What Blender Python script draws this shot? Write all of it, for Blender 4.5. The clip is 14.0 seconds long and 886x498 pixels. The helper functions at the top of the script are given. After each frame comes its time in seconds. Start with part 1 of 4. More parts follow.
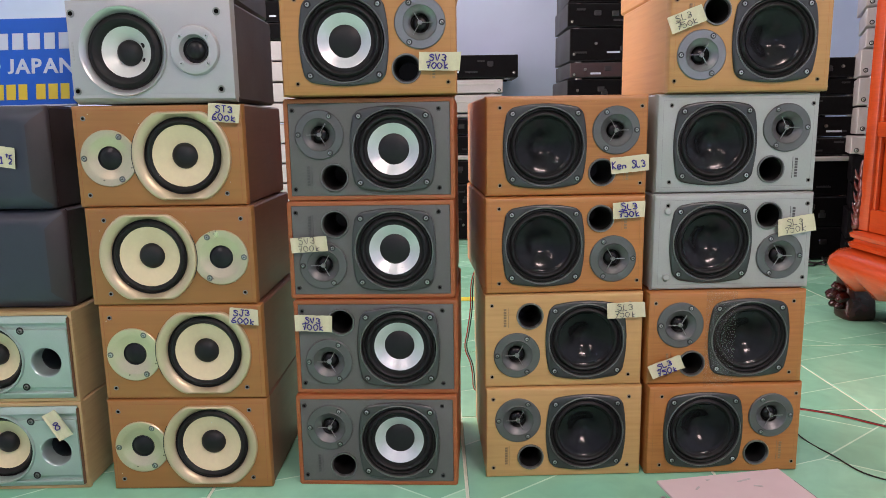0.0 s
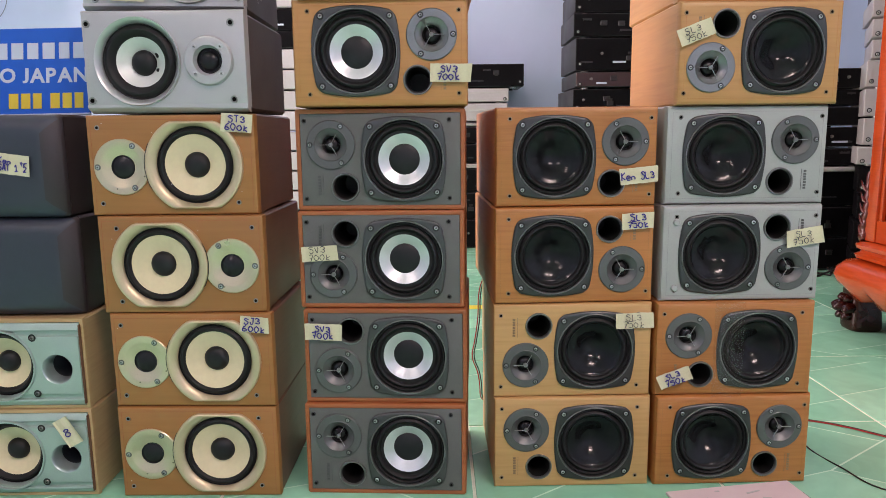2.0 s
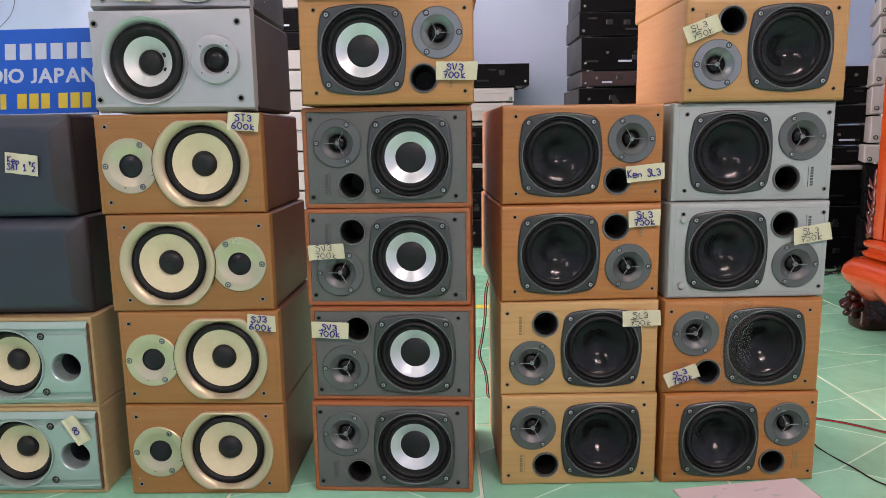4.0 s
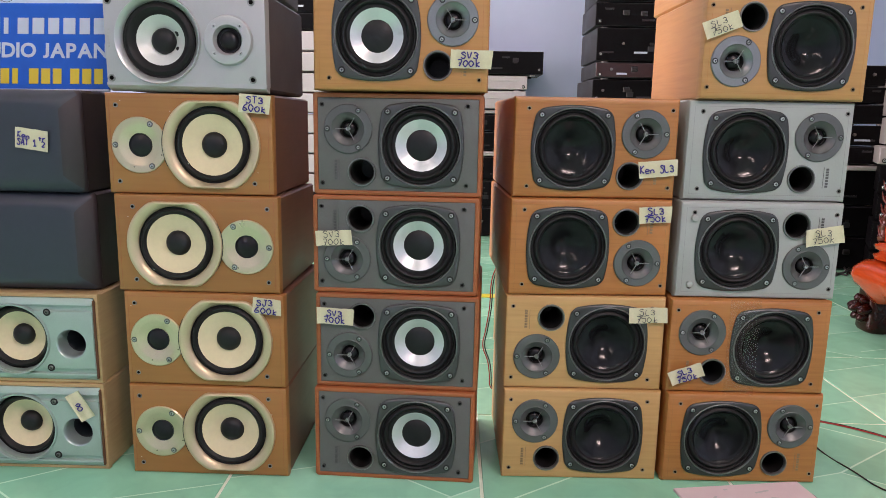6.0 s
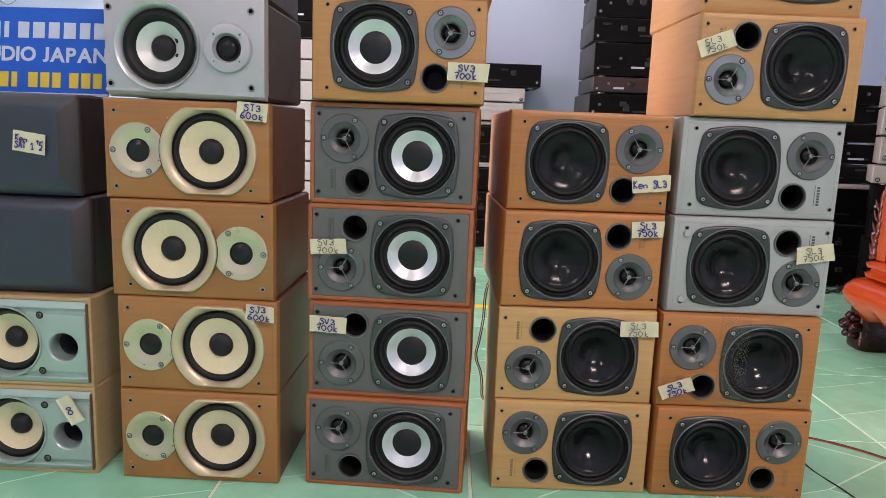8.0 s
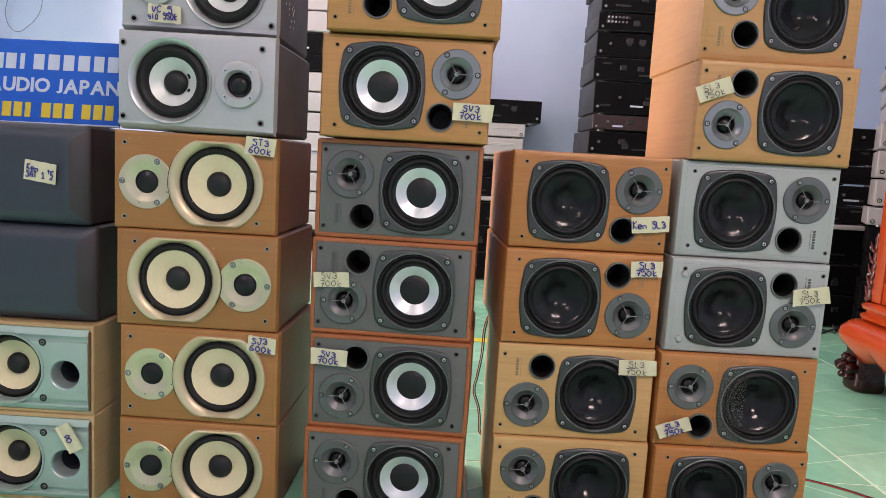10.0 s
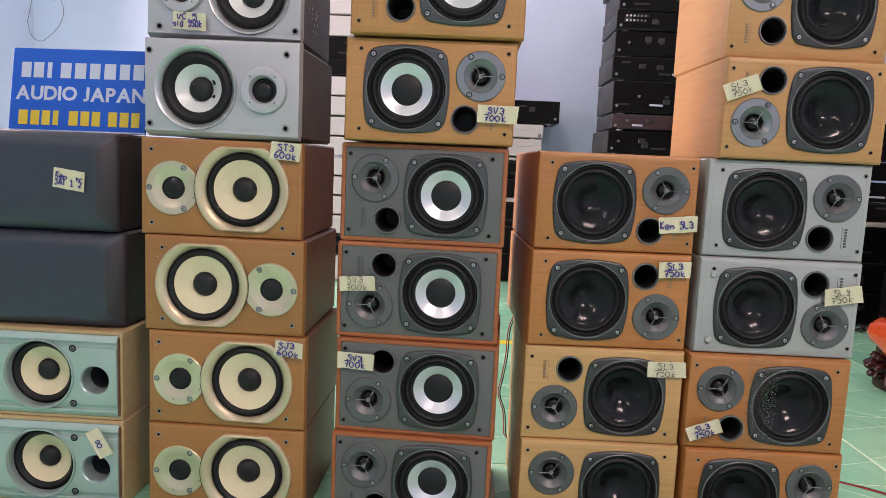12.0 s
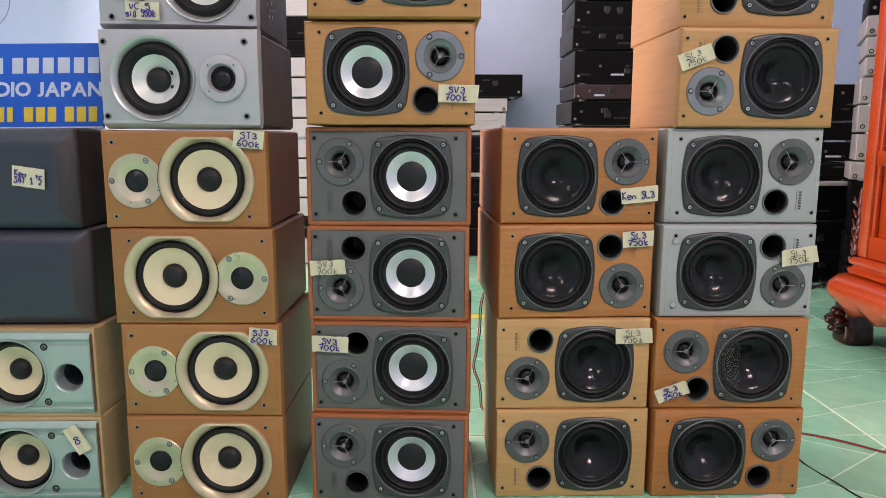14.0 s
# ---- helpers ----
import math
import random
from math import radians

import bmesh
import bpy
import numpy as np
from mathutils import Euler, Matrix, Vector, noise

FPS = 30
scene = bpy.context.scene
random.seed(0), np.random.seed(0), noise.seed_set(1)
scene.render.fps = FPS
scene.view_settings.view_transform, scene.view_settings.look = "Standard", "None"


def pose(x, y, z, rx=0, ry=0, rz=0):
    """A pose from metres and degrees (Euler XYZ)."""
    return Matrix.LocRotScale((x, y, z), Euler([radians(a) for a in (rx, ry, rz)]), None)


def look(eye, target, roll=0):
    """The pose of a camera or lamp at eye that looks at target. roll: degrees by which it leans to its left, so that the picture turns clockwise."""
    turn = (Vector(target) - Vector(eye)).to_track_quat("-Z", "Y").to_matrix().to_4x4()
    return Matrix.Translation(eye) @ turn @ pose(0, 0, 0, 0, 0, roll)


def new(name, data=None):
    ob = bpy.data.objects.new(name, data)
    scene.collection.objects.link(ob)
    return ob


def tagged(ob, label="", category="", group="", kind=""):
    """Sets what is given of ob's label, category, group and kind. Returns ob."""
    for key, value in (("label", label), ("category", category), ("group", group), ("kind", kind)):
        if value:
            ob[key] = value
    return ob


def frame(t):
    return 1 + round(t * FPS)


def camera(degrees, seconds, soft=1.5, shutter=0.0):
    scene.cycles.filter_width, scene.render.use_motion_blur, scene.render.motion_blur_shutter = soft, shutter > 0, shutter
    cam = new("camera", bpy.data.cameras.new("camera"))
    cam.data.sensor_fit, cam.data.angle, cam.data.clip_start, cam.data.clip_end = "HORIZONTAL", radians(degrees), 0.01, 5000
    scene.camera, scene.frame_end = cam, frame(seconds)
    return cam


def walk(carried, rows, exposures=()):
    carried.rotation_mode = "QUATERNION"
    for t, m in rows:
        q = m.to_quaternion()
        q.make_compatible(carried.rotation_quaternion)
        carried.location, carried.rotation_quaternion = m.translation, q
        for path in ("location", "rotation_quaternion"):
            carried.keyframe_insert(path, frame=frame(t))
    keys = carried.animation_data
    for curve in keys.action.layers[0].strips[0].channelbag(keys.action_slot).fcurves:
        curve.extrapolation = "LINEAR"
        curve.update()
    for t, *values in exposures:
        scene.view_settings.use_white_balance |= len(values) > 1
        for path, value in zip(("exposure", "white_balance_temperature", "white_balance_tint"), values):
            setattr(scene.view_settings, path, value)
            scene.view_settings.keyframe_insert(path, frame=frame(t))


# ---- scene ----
cam = camera(64.53, 14.0, soft=0.5)
# seconds, eye x, y, z, yaw, pitch, roll
PATH = [
    (0.0, 0.0002, 0.0001, 0.5873, -0.13, -9.87, 0.89),
    (0.5, -0.0071, -0.0041, 0.5887, -0.23, -9.65, 0.49),
    (1.0, -0.0111, -0.0073, 0.5930, -0.27, -9.25, 0.01),
    (1.5, -0.0095, -0.0050, 0.5915, -0.10, -9.21, 0.25),
    (2.0, -0.0105, -0.0051, 0.5925, 0.11, -9.28, 0.61),
    (2.5, -0.0107, -0.0085, 0.5912, 0.22, -9.09, 0.68),
    (5.0, -0.0134, -0.0058, 0.5881, 0.99, -9.69, 0.62),
    (5.5, -0.0142, -0.0043, 0.5945, 1.11, -10.39, -0.32),
    (6.0, -0.0138, 0.0003, 0.5937, 1.12, -10.38, -1.07),
    (6.5, -0.0120, -0.0025, 0.5973, 1.01, -9.93, -1.50),
    (7.0, -0.0125, 0.0005, 0.5941, 0.81, -9.53, -1.21),
    (7.5, -0.0073, -0.0009, 0.5926, 0.68, -9.85, -1.06),
    (8.0, -0.0107, -0.0058, 0.5962, 0.78, -9.58, -2.22),
    (10.5, -0.0237, -0.0213, 0.6078, 0.68, -6.88, -3.40),
    (11.0, -0.0311, -0.0190, 0.6088, 0.77, -6.99, -3.49),
    (11.5, -0.0355, -0.0143, 0.6078, 1.20, -7.09, -3.45),
    (12.0, -0.0341, -0.0170, 0.6071, 2.00, -7.02, -2.58),
    (12.5, -0.0305, -0.0227, 0.6054, 1.77, -7.19, -1.09),
    (13.0, -0.0283, -0.0101, 0.5971, 0.80, -8.93, 0.20),
    (13.5, -0.0257, -0.0081, 0.5937, 0.42, -10.18, 0.38),
    (14.0, -0.0289, -0.0302, 0.6147, -0.39, -8.92, -0.12),
]


def carried_pose(x, y, z, yaw, pitch, roll):
    return pose(x, y, z, 0, 0, yaw) @ pose(0, 0, 0, 90 + pitch, 0, 0) @ pose(0, 0, 0, 0, 0, -roll)


walk(cam, [(r[0], carried_pose(*r[1:])) for r in PATH], [(0.0, -0.32, 7200, 38), (14.0, -0.32, 7200, 38)])

# ---------------------------------------------------------------- light
SUN_DIRECTION = (radians(38), radians(250))
world = bpy.data.worlds.new("sky")
scene.world = world
world.use_nodes = True
wn = world.node_tree
sky = wn.nodes.new("ShaderNodeTexSky")
sky.sky_type = "NISHITA"
sky.sun_disc = False
sky.sun_elevation, sky.sun_rotation = SUN_DIRECTION
wn.nodes["Background"].inputs["Strength"].default_value = 0.10
wn.links.new(sky.outputs["Color"], wn.nodes["Background"].inputs["Color"])


def area_lamp(name, size, power, colour, m):
    data = bpy.data.lights.new(name, "AREA")
    data.shape, data.size, data.size_y, data.energy, data.color = "RECTANGLE", size[0], size[1], power, colour
    ob = new(name, data)
    ob.matrix_world = m
    return ob


ROOM = dict(x0=-2.525, x1=3.2, y0=-2.6, y1=3.95, h=3.0)
DOOR = (1.55, 3.15, 2.35)  # doorway in the west wall: y from, y to, height
# daylight that comes in by the doorway
area_lamp("door_daylight", (1.5, 2.2), 120, (1.0, 0.93, 0.86), look((-2.585, 2.35, 1.18), (0.6, 1.35, 0.75)))
# tubes under the ceiling: centre x, y, the direction they run in and their power
# All stand out of view; the last is added to fill the back wall.
TUBES = [(1.35, -1.25, 8, 86), (-1.65, -1.30, 8, 25), (-0.60, 2.50, 8, 35)]
for tx, ty, ta, power in TUBES:
    area_lamp("tube_light", (1.15, 0.07), power, (1.0, 0.92, 0.85), pose(tx, ty, ROOM["h"] - 0.13, 0, 0, ta))

# ---------------------------------------------------------------- materials
MATS = {}


def mat(name, colour, rough=0.5, metal=0.0, spec=0.5, coat=0.0):
    m = bpy.data.materials.new(name)
    m.use_nodes = True
    b = m.node_tree.nodes["Principled BSDF"]
    b.inputs["Base Color"].default_value = (*colour, 1)
    b.inputs["Roughness"].default_value = rough
    b.inputs["Metallic"].default_value = metal
    b.inputs["Specular IOR Level"].default_value = spec
    b.inputs["Coat Weight"].default_value = coat
    MATS[name] = m
    return m


def node(m, kind, **values):
    n = m.node_tree.nodes.new(kind)
    for key, value in values.items():
        n.inputs[key].default_value = value
    return n


def link(m, a, b):
    m.node_tree.links.new(a, b)


def bsdf(m):
    return m.node_tree.nodes["Principled BSDF"]


def ramp(m, fac, stops):
    n = m.node_tree.nodes.new("ShaderNodeValToRGB")
    while len(n.color_ramp.elements) < len(stops):
        n.color_ramp.elements.new(0.5)
    for e, (p, c) in zip(n.color_ramp.elements, stops):
        e.position, e.color = p, (*c, 1)
    link(m, fac, n.inputs["Fac"])
    return n


def coords(m, scale=(1, 1, 1), source="Object", turn=0.0):
    tc = m.node_tree.nodes.new("ShaderNodeTexCoord")
    mp = m.node_tree.nodes.new("ShaderNodeMapping")
    mp.inputs["Scale"].default_value = scale
    mp.inputs["Rotation"].default_value = (0, 0, turn)
    link(m, tc.outputs[source], mp.inputs["Vector"])
    return mp.outputs["Vector"]


def shade(c, k):
    return tuple(min(1, v * k) for v in c)


def worn(m, colour, scale=60, amount=0.12, rough=0.5, spread=0.12, bump=0.0, stretch=(1, 1, 1)):
    """Fine grain and broad cloudiness on one colour, in roughness and relief too."""
    v = coords(m, stretch)
    fine = node(m, "ShaderNodeTexNoise", Scale=scale, Detail=6.0)
    broad = node(m, "ShaderNodeTexNoise", Scale=scale / 14, Detail=3.0)
    link(m, v, fine.inputs["Vector"]), link(m, v, broad.inputs["Vector"])
    mix = node(m, "ShaderNodeMath")
    mix.operation = "ADD"
    link(m, fine.outputs["Fac"], mix.inputs[0]), link(m, broad.outputs["Fac"], mix.inputs[1])
    half = node(m, "ShaderNodeMath")
    half.operation = "MULTIPLY"
    half.inputs[1].default_value = 0.5
    link(m, mix.outputs[0], half.inputs[0])
    r = ramp(m, half.outputs[0], [(0.3, shade(colour, 1 - amount)), (0.7, shade(colour, 1 + amount))])
    link(m, r.outputs["Color"], bsdf(m).inputs["Base Color"])
    rr = node(m, "ShaderNodeMapRange")
    rr.inputs["To Min"].default_value, rr.inputs["To Max"].default_value = max(0, rough - spread), min(1, rough + spread)
    link(m, broad.outputs["Fac"], rr.inputs["Value"])
    link(m, rr.outputs["Result"], bsdf(m).inputs["Roughness"])
    if bump:
        b = node(m, "ShaderNodeBump", Strength=bump, Distance=0.001)
        link(m, fine.outputs["Fac"], b.inputs["Height"])
        link(m, b.outputs["Normal"], bsdf(m).inputs["Normal"])
    return m


def wood(name, light, dark, rough=0.42, grain=1.0, coat=0.0):
    """Printed wood vinyl: grain along the long side, a little different on each box."""
    m = mat(name, light, rough, coat=coat)
    info = m.node_tree.nodes.new("ShaderNodeObjectInfo")
    tc = m.node_tree.nodes.new("ShaderNodeTexCoord")
    off = node(m, "ShaderNodeVectorMath")
    off.operation = "ADD"
    link(m, tc.outputs["Object"], off.inputs[0]), link(m, info.outputs["Random"], off.inputs[1])
    mp = node(m, "ShaderNodeMapping", Scale=(3.0, 3.0, 60.0))
    link(m, off.outputs["Vector"], mp.inputs["Vector"])
    n1 = node(m, "ShaderNodeTexNoise", Scale=3.0 * grain, Detail=8.0, Distortion=0.6)
    n2 = node(m, "ShaderNodeTexNoise", Scale=9.0, Detail=3.0)
    link(m, mp.outputs["Vector"], n1.inputs["Vector"]), link(m, off.outputs["Vector"], n2.inputs["Vector"])
    add = node(m, "ShaderNodeMix")
    add.inputs["Factor"].default_value = 0.35
    link(m, n1.outputs["Fac"], add.inputs["A"]), link(m, n2.outputs["Fac"], add.inputs["B"])
    r = ramp(m, add.outputs["Result"], [(0.24, dark), (0.5, light), (0.78, shade(light, 1.12))])
    hue = node(m, "ShaderNodeHueSaturation")
    vary = node(m, "ShaderNodeMapRange")
    vary.inputs["To Min"].default_value, vary.inputs["To Max"].default_value = 0.93, 1.07
    link(m, info.outputs["Random"], vary.inputs["Value"])
    link(m, vary.outputs["Result"], hue.inputs["Value"])
    link(m, r.outputs["Color"], hue.inputs["Color"])
    link(m, hue.outputs["Color"], bsdf(m).inputs["Base Color"])
    rr = node(m, "ShaderNodeMapRange")
    rr.inputs["To Min"].default_value, rr.inputs["To Max"].default_value = rough - 0.1, rough + 0.12
    link(m, n2.outputs["Fac"], rr.inputs["Value"])
    link(m, rr.outputs["Result"], bsdf(m).inputs["Roughness"])
    b = node(m, "ShaderNodeBump", Strength=0.06, Distance=0.0005)
    link(m, n1.outputs["Fac"], b.inputs["Height"])
    link(m, b.outputs["Normal"], bsdf(m).inputs["Normal"])
    return m


wood("honey_vinyl", (0.50, 0.25, 0.088), (0.43, 0.20, 0.065))
wood("amber_vinyl", (0.50, 0.228, 0.074), (0.43, 0.185, 0.056))
wood("beech_vinyl", (0.56, 0.32, 0.125), (0.48, 0.26, 0.09))
wood("cherry_vinyl", (0.47, 0.180, 0.049), (0.36, 0.122, 0.031))
wood("redwood_vinyl", (0.37, 0.105, 0.034), (0.25, 0.065, 0.022))
wood("caramel_vinyl", (0.37, 0.155, 0.045), (0.32, 0.13, 0.036), grain=0.6)
# Darker copy of the caramel vinyl: side shade put into the colour.
wood("shaded_brown_vinyl", (0.135, 0.056, 0.029), (0.105, 0.042, 0.022))
wood("maple_side_vinyl", (0.48, 0.32, 0.155), (0.41, 0.26, 0.12))
worn(mat("grey_baffle", (0.116, 0.117, 0.111), 0.5), (0.116, 0.117, 0.111), 420, 0.10, 0.50, 0.06, 0.15)
worn(mat("silver_paint", (0.475, 0.465, 0.470), 0.38, 0.35), (0.475, 0.465, 0.470), 600, 0.05, 0.38, 0.05, 0.05)
worn(mat("silver_vinyl", (0.355, 0.378, 0.362), 0.45), (0.355, 0.378, 0.362), 300, 0.06, 0.45, 0.08, 0.08)
# Darker copy of the silver vinyl for the shade in its grooves.
worn(mat("silver_groove_shade", (0.24, 0.255, 0.245), 0.5), (0.24, 0.255, 0.245), 300, 0.06, 0.5, 0.08)
worn(mat("brown_black_side", (0.052, 0.041, 0.037), 0.5), (0.052, 0.041, 0.037), 200, 0.15, 0.5, 0.1, 0.1)
worn(mat("slate_plate", (0.058, 0.060, 0.060), 0.30, 0.55), (0.058, 0.060, 0.060), 500, 0.08, 0.34, 0.06, 0.06)
worn(mat("slate_plate_pale", (0.076, 0.079, 0.080), 0.30, 0.5), (0.076, 0.079, 0.080), 500, 0.08, 0.32, 0.06, 0.06)
worn(mat("tweeter_plate", (0.128, 0.130, 0.129), 0.38, 0.5), (0.128, 0.130, 0.129), 400, 0.08, 0.40, 0.06, 0.04)
worn(mat("tweeter_plate_pale", (0.24, 0.245, 0.25), 0.30, 0.7), (0.24, 0.245, 0.25), 400, 0.07, 0.32, 0.06, 0.03)
worn(mat("champagne", (0.63, 0.53, 0.36), 0.28, 0.65), (0.63, 0.53, 0.36), 500, 0.06, 0.29, 0.05, 0.03)
worn(mat("silver_ring", (0.54, 0.54, 0.54), 0.34, 0.7), (0.54, 0.54, 0.54), 500, 0.02, 0.34, 0.02)
worn(mat("rubber", (0.010, 0.010, 0.011), 0.55, 0.0, 0.3), (0.010, 0.010, 0.011), 250, 0.25, 0.52, 0.12, 0.05)
worn(mat("black_cone", (0.010, 0.011, 0.0125), 0.12, 0.0, 0.20), (0.010, 0.011, 0.0125), 120, 0.25, 0.14, 0.03)
worn(mat("cream_cone", (0.74, 0.615, 0.39), 0.6), (0.74, 0.615, 0.39), 160, 0.06, 0.62, 0.08, 0.1)
worn(mat("white_cone", (0.70, 0.71, 0.68), 0.42, 0.2), (0.70, 0.71, 0.68), 200, 0.04, 0.42, 0.06, 0.05)
worn(mat("aluminium_cone", (0.66, 0.67, 0.68), 0.34, 0.55), (0.66, 0.67, 0.68), 300, 0.04, 0.34, 0.05, 0.03)
worn(mat("dust_cap", (0.010, 0.010, 0.012), 0.5, 0.0, 0.35), (0.010, 0.010, 0.012), 180, 0.3, 0.5, 0.1)
worn(mat("dome", (0.010, 0.010, 0.012), 0.28, 0.0, 0.3), (0.010, 0.010, 0.012), 200, 0.3, 0.28, 0.06)
worn(mat("hole_shade", (0.004, 0.004, 0.004), 0.8, 0.0, 0.05), (0.004, 0.004, 0.004), 200, 0.3, 0.8, 0.1)
worn(mat("port_rim", (0.20, 0.20, 0.195), 0.30, 0.7), (0.20, 0.20, 0.195), 500, 0.10, 0.32, 0.06, 0.03)
worn(mat("guard_grey", (0.27, 0.275, 0.27), 0.35, 0.6), (0.27, 0.275, 0.27), 500, 0.08, 0.35, 0.05)
worn(mat("port_black", (0.005, 0.005, 0.005), 0.5), (0.005, 0.005, 0.005), 200, 0.3, 0.5, 0.1)
worn(mat("steel", (0.55, 0.55, 0.54), 0.3, 0.95), (0.55, 0.55, 0.54), 700, 0.12, 0.3, 0.08)
worn(mat("dark_steel", (0.20, 0.19, 0.18), 0.35, 0.9), (0.20, 0.19, 0.18), 700, 0.15, 0.35, 0.08)
worn(mat("socket_rim", (0.30, 0.22, 0.15), 0.35, 0.4), (0.30, 0.22, 0.15), 400, 0.15, 0.35, 0.06)
worn(mat("champagne_ring", (0.63, 0.495, 0.32), 0.36, 0.5), (0.63, 0.495, 0.32), 500, 0.06, 0.37, 0.05, 0.03)
worn(mat("mint_baffle", (0.33, 0.455, 0.405), 0.42, 0.2), (0.33, 0.455, 0.405), 500, 0.06, 0.42, 0.06, 0.05)
worn(mat("mint_ring", (0.38, 0.47, 0.45), 0.3, 0.5), (0.38, 0.47, 0.45), 500, 0.05, 0.3, 0.05)
worn(mat("grille_cloth", (0.025, 0.031, 0.047), 0.5, 0.0, 0.6), (0.025, 0.031, 0.047), 900, 0.12, 0.48, 0.06, 0.15)
worn(mat("grille_side_tone", (0.034, 0.024, 0.027), 0.5), (0.034, 0.024, 0.027), 900, 0.15, 0.5, 0.08, 0.15)
worn(mat("grille_body", (0.026, 0.013, 0.013), 0.45), (0.026, 0.013, 0.013), 200, 0.25, 0.45, 0.1)
worn(mat("masking_tape", (0.66, 0.62, 0.42), 0.75), (0.66, 0.62, 0.42), 300, 0.08, 0.75, 0.08, 0.25)
worn(mat("blue_ink", (0.035, 0.025, 0.22), 0.6), (0.035, 0.025, 0.22), 500, 0.3, 0.6, 0.05)
worn(mat("grey_ink", (0.035, 0.035, 0.055), 0.6), (0.035, 0.035, 0.055), 500, 0.3, 0.6, 0.05)
worn(mat("mark_ink", (0.26, 0.165, 0.085), 0.5), (0.26, 0.165, 0.085), 500, 0.2, 0.5, 0.05)
worn(mat("mark_grey", (0.085, 0.085, 0.085), 0.5), (0.085, 0.085, 0.085), 500, 0.2, 0.5, 0.05)
worn(mat("blue_board", (0.003, 0.115, 0.56), 0.35, 0.0, 0.2), (0.003, 0.115, 0.56), 60, 0.05, 0.4, 0.06)
worn(mat("board_white", (0.52, 0.58, 0.70), 0.45), (0.52, 0.58, 0.70), 80, 0.04, 0.45, 0.05)
worn(mat("board_yellow", (0.72, 0.52, 0.03), 0.45), (0.72, 0.52, 0.03), 80, 0.04, 0.45, 0.05)
worn(mat("wall_paint", (0.53, 0.62, 0.81), 0.75), (0.53, 0.62, 0.81), 9, 0.035, 0.75, 0.08, 0.2)
worn(mat("ceiling_paint", (0.78, 0.79, 0.80), 0.85), (0.78, 0.79, 0.80), 9, 0.03, 0.85, 0.06, 0.2)
worn(mat("grout", (0.74, 0.82, 0.68), 0.8), (0.74, 0.82, 0.68), 60, 0.15, 0.8, 0.08, 0.3)
worn(mat("amp_black", (0.006, 0.006, 0.007), 0.6, 0.0, 0.05), (0.006, 0.006, 0.007), 120, 0.3, 0.42, 0.1, 0.05)
# Lighter copy of the case black: side light put into the colour.
worn(mat("amp_side_lit", (0.046, 0.049, 0.055), 0.5, 0.0, 0.12), (0.046, 0.049, 0.055), 120, 0.15, 0.45, 0.1, 0.05)
worn(mat("amp_trim", (0.022, 0.023, 0.026), 0.4, 0.0, 0.3), (0.022, 0.023, 0.026), 120, 0.2, 0.4, 0.1)
worn(mat("amp_maroon", (0.030, 0.010, 0.010), 0.35), (0.030, 0.010, 0.010), 120, 0.25, 0.35, 0.1)
worn(mat("amp_silver", (0.47, 0.45, 0.45), 0.4, 0.3), (0.47, 0.45, 0.45), 120, 0.05, 0.4, 0.08, 0.05)
worn(mat("red_lacquer", (0.50, 0.062, 0.012), 0.22, coat=0.35), (0.50, 0.062, 0.012), 25, 0.18, 0.24, 0.08, 0.0, (1, 1, 8))
# Dark red lacquer, darkened further for the shade under the apron.
worn(mat("dark_lacquer", (0.030, 0.0035, 0.0022), 0.16, 0.0, 0.4), (0.030, 0.0035, 0.0022), 40, 0.25, 0.22, 0.05)
worn(mat("pink_panel", (0.66, 0.52, 0.53), 0.5), (0.66, 0.52, 0.53), 30, 0.06, 0.5, 0.1, 0.1)
worn(mat("cable_red", (0.45, 0.02, 0.02), 0.4), (0.45, 0.02, 0.02), 90, 0.1, 0.4, 0.05)
worn(mat("cable_black", (0.015, 0.015, 0.015), 0.4), (0.015, 0.015, 0.015), 90, 0.2, 0.4, 0.05)
worn(mat("carved_lacquer", (0.10, 0.010, 0.005), 0.25, coat=0.3), (0.10, 0.010, 0.005), 60, 0.3, 0.28, 0.06)
# Darkened mint: the shade deep in the port is put into the colour.
worn(mat("mint_port_shade", (0.035, 0.042, 0.050), 0.5), (0.035, 0.042, 0.050), 200, 0.2, 0.5, 0.08)
worn(mat("cable_grey", (0.13, 0.15, 0.19), 0.5), (0.13, 0.15, 0.19), 90, 0.1, 0.5, 0.05)
worn(mat("shelf_board", (0.45, 0.44, 0.43), 0.5), (0.45, 0.44, 0.43), 60, 0.1, 0.5, 0.1)
worn(mat("yellow_tape", (0.72, 0.62, 0.05), 0.5), (0.72, 0.62, 0.05), 60, 0.1, 0.5, 0.1)
worn(mat("torn", (0.70, 0.69, 0.66), 0.8), (0.70, 0.69, 0.66), 200, 0.1, 0.8, 0.05)

m = mat("clear_tape", (0.17, 0.185, 0.165), 0.24)
bsdf(m).inputs["Alpha"].default_value = 0.055
bsdf(m).inputs["Specular IOR Level"].default_value = 0.35
m = mat("tube_glow", (1, 1, 1), 0.5)
bsdf(m).inputs["Emission Color"].default_value = (1, 0.98, 0.94, 1)
bsdf(m).inputs["Emission Strength"].default_value = 9.0


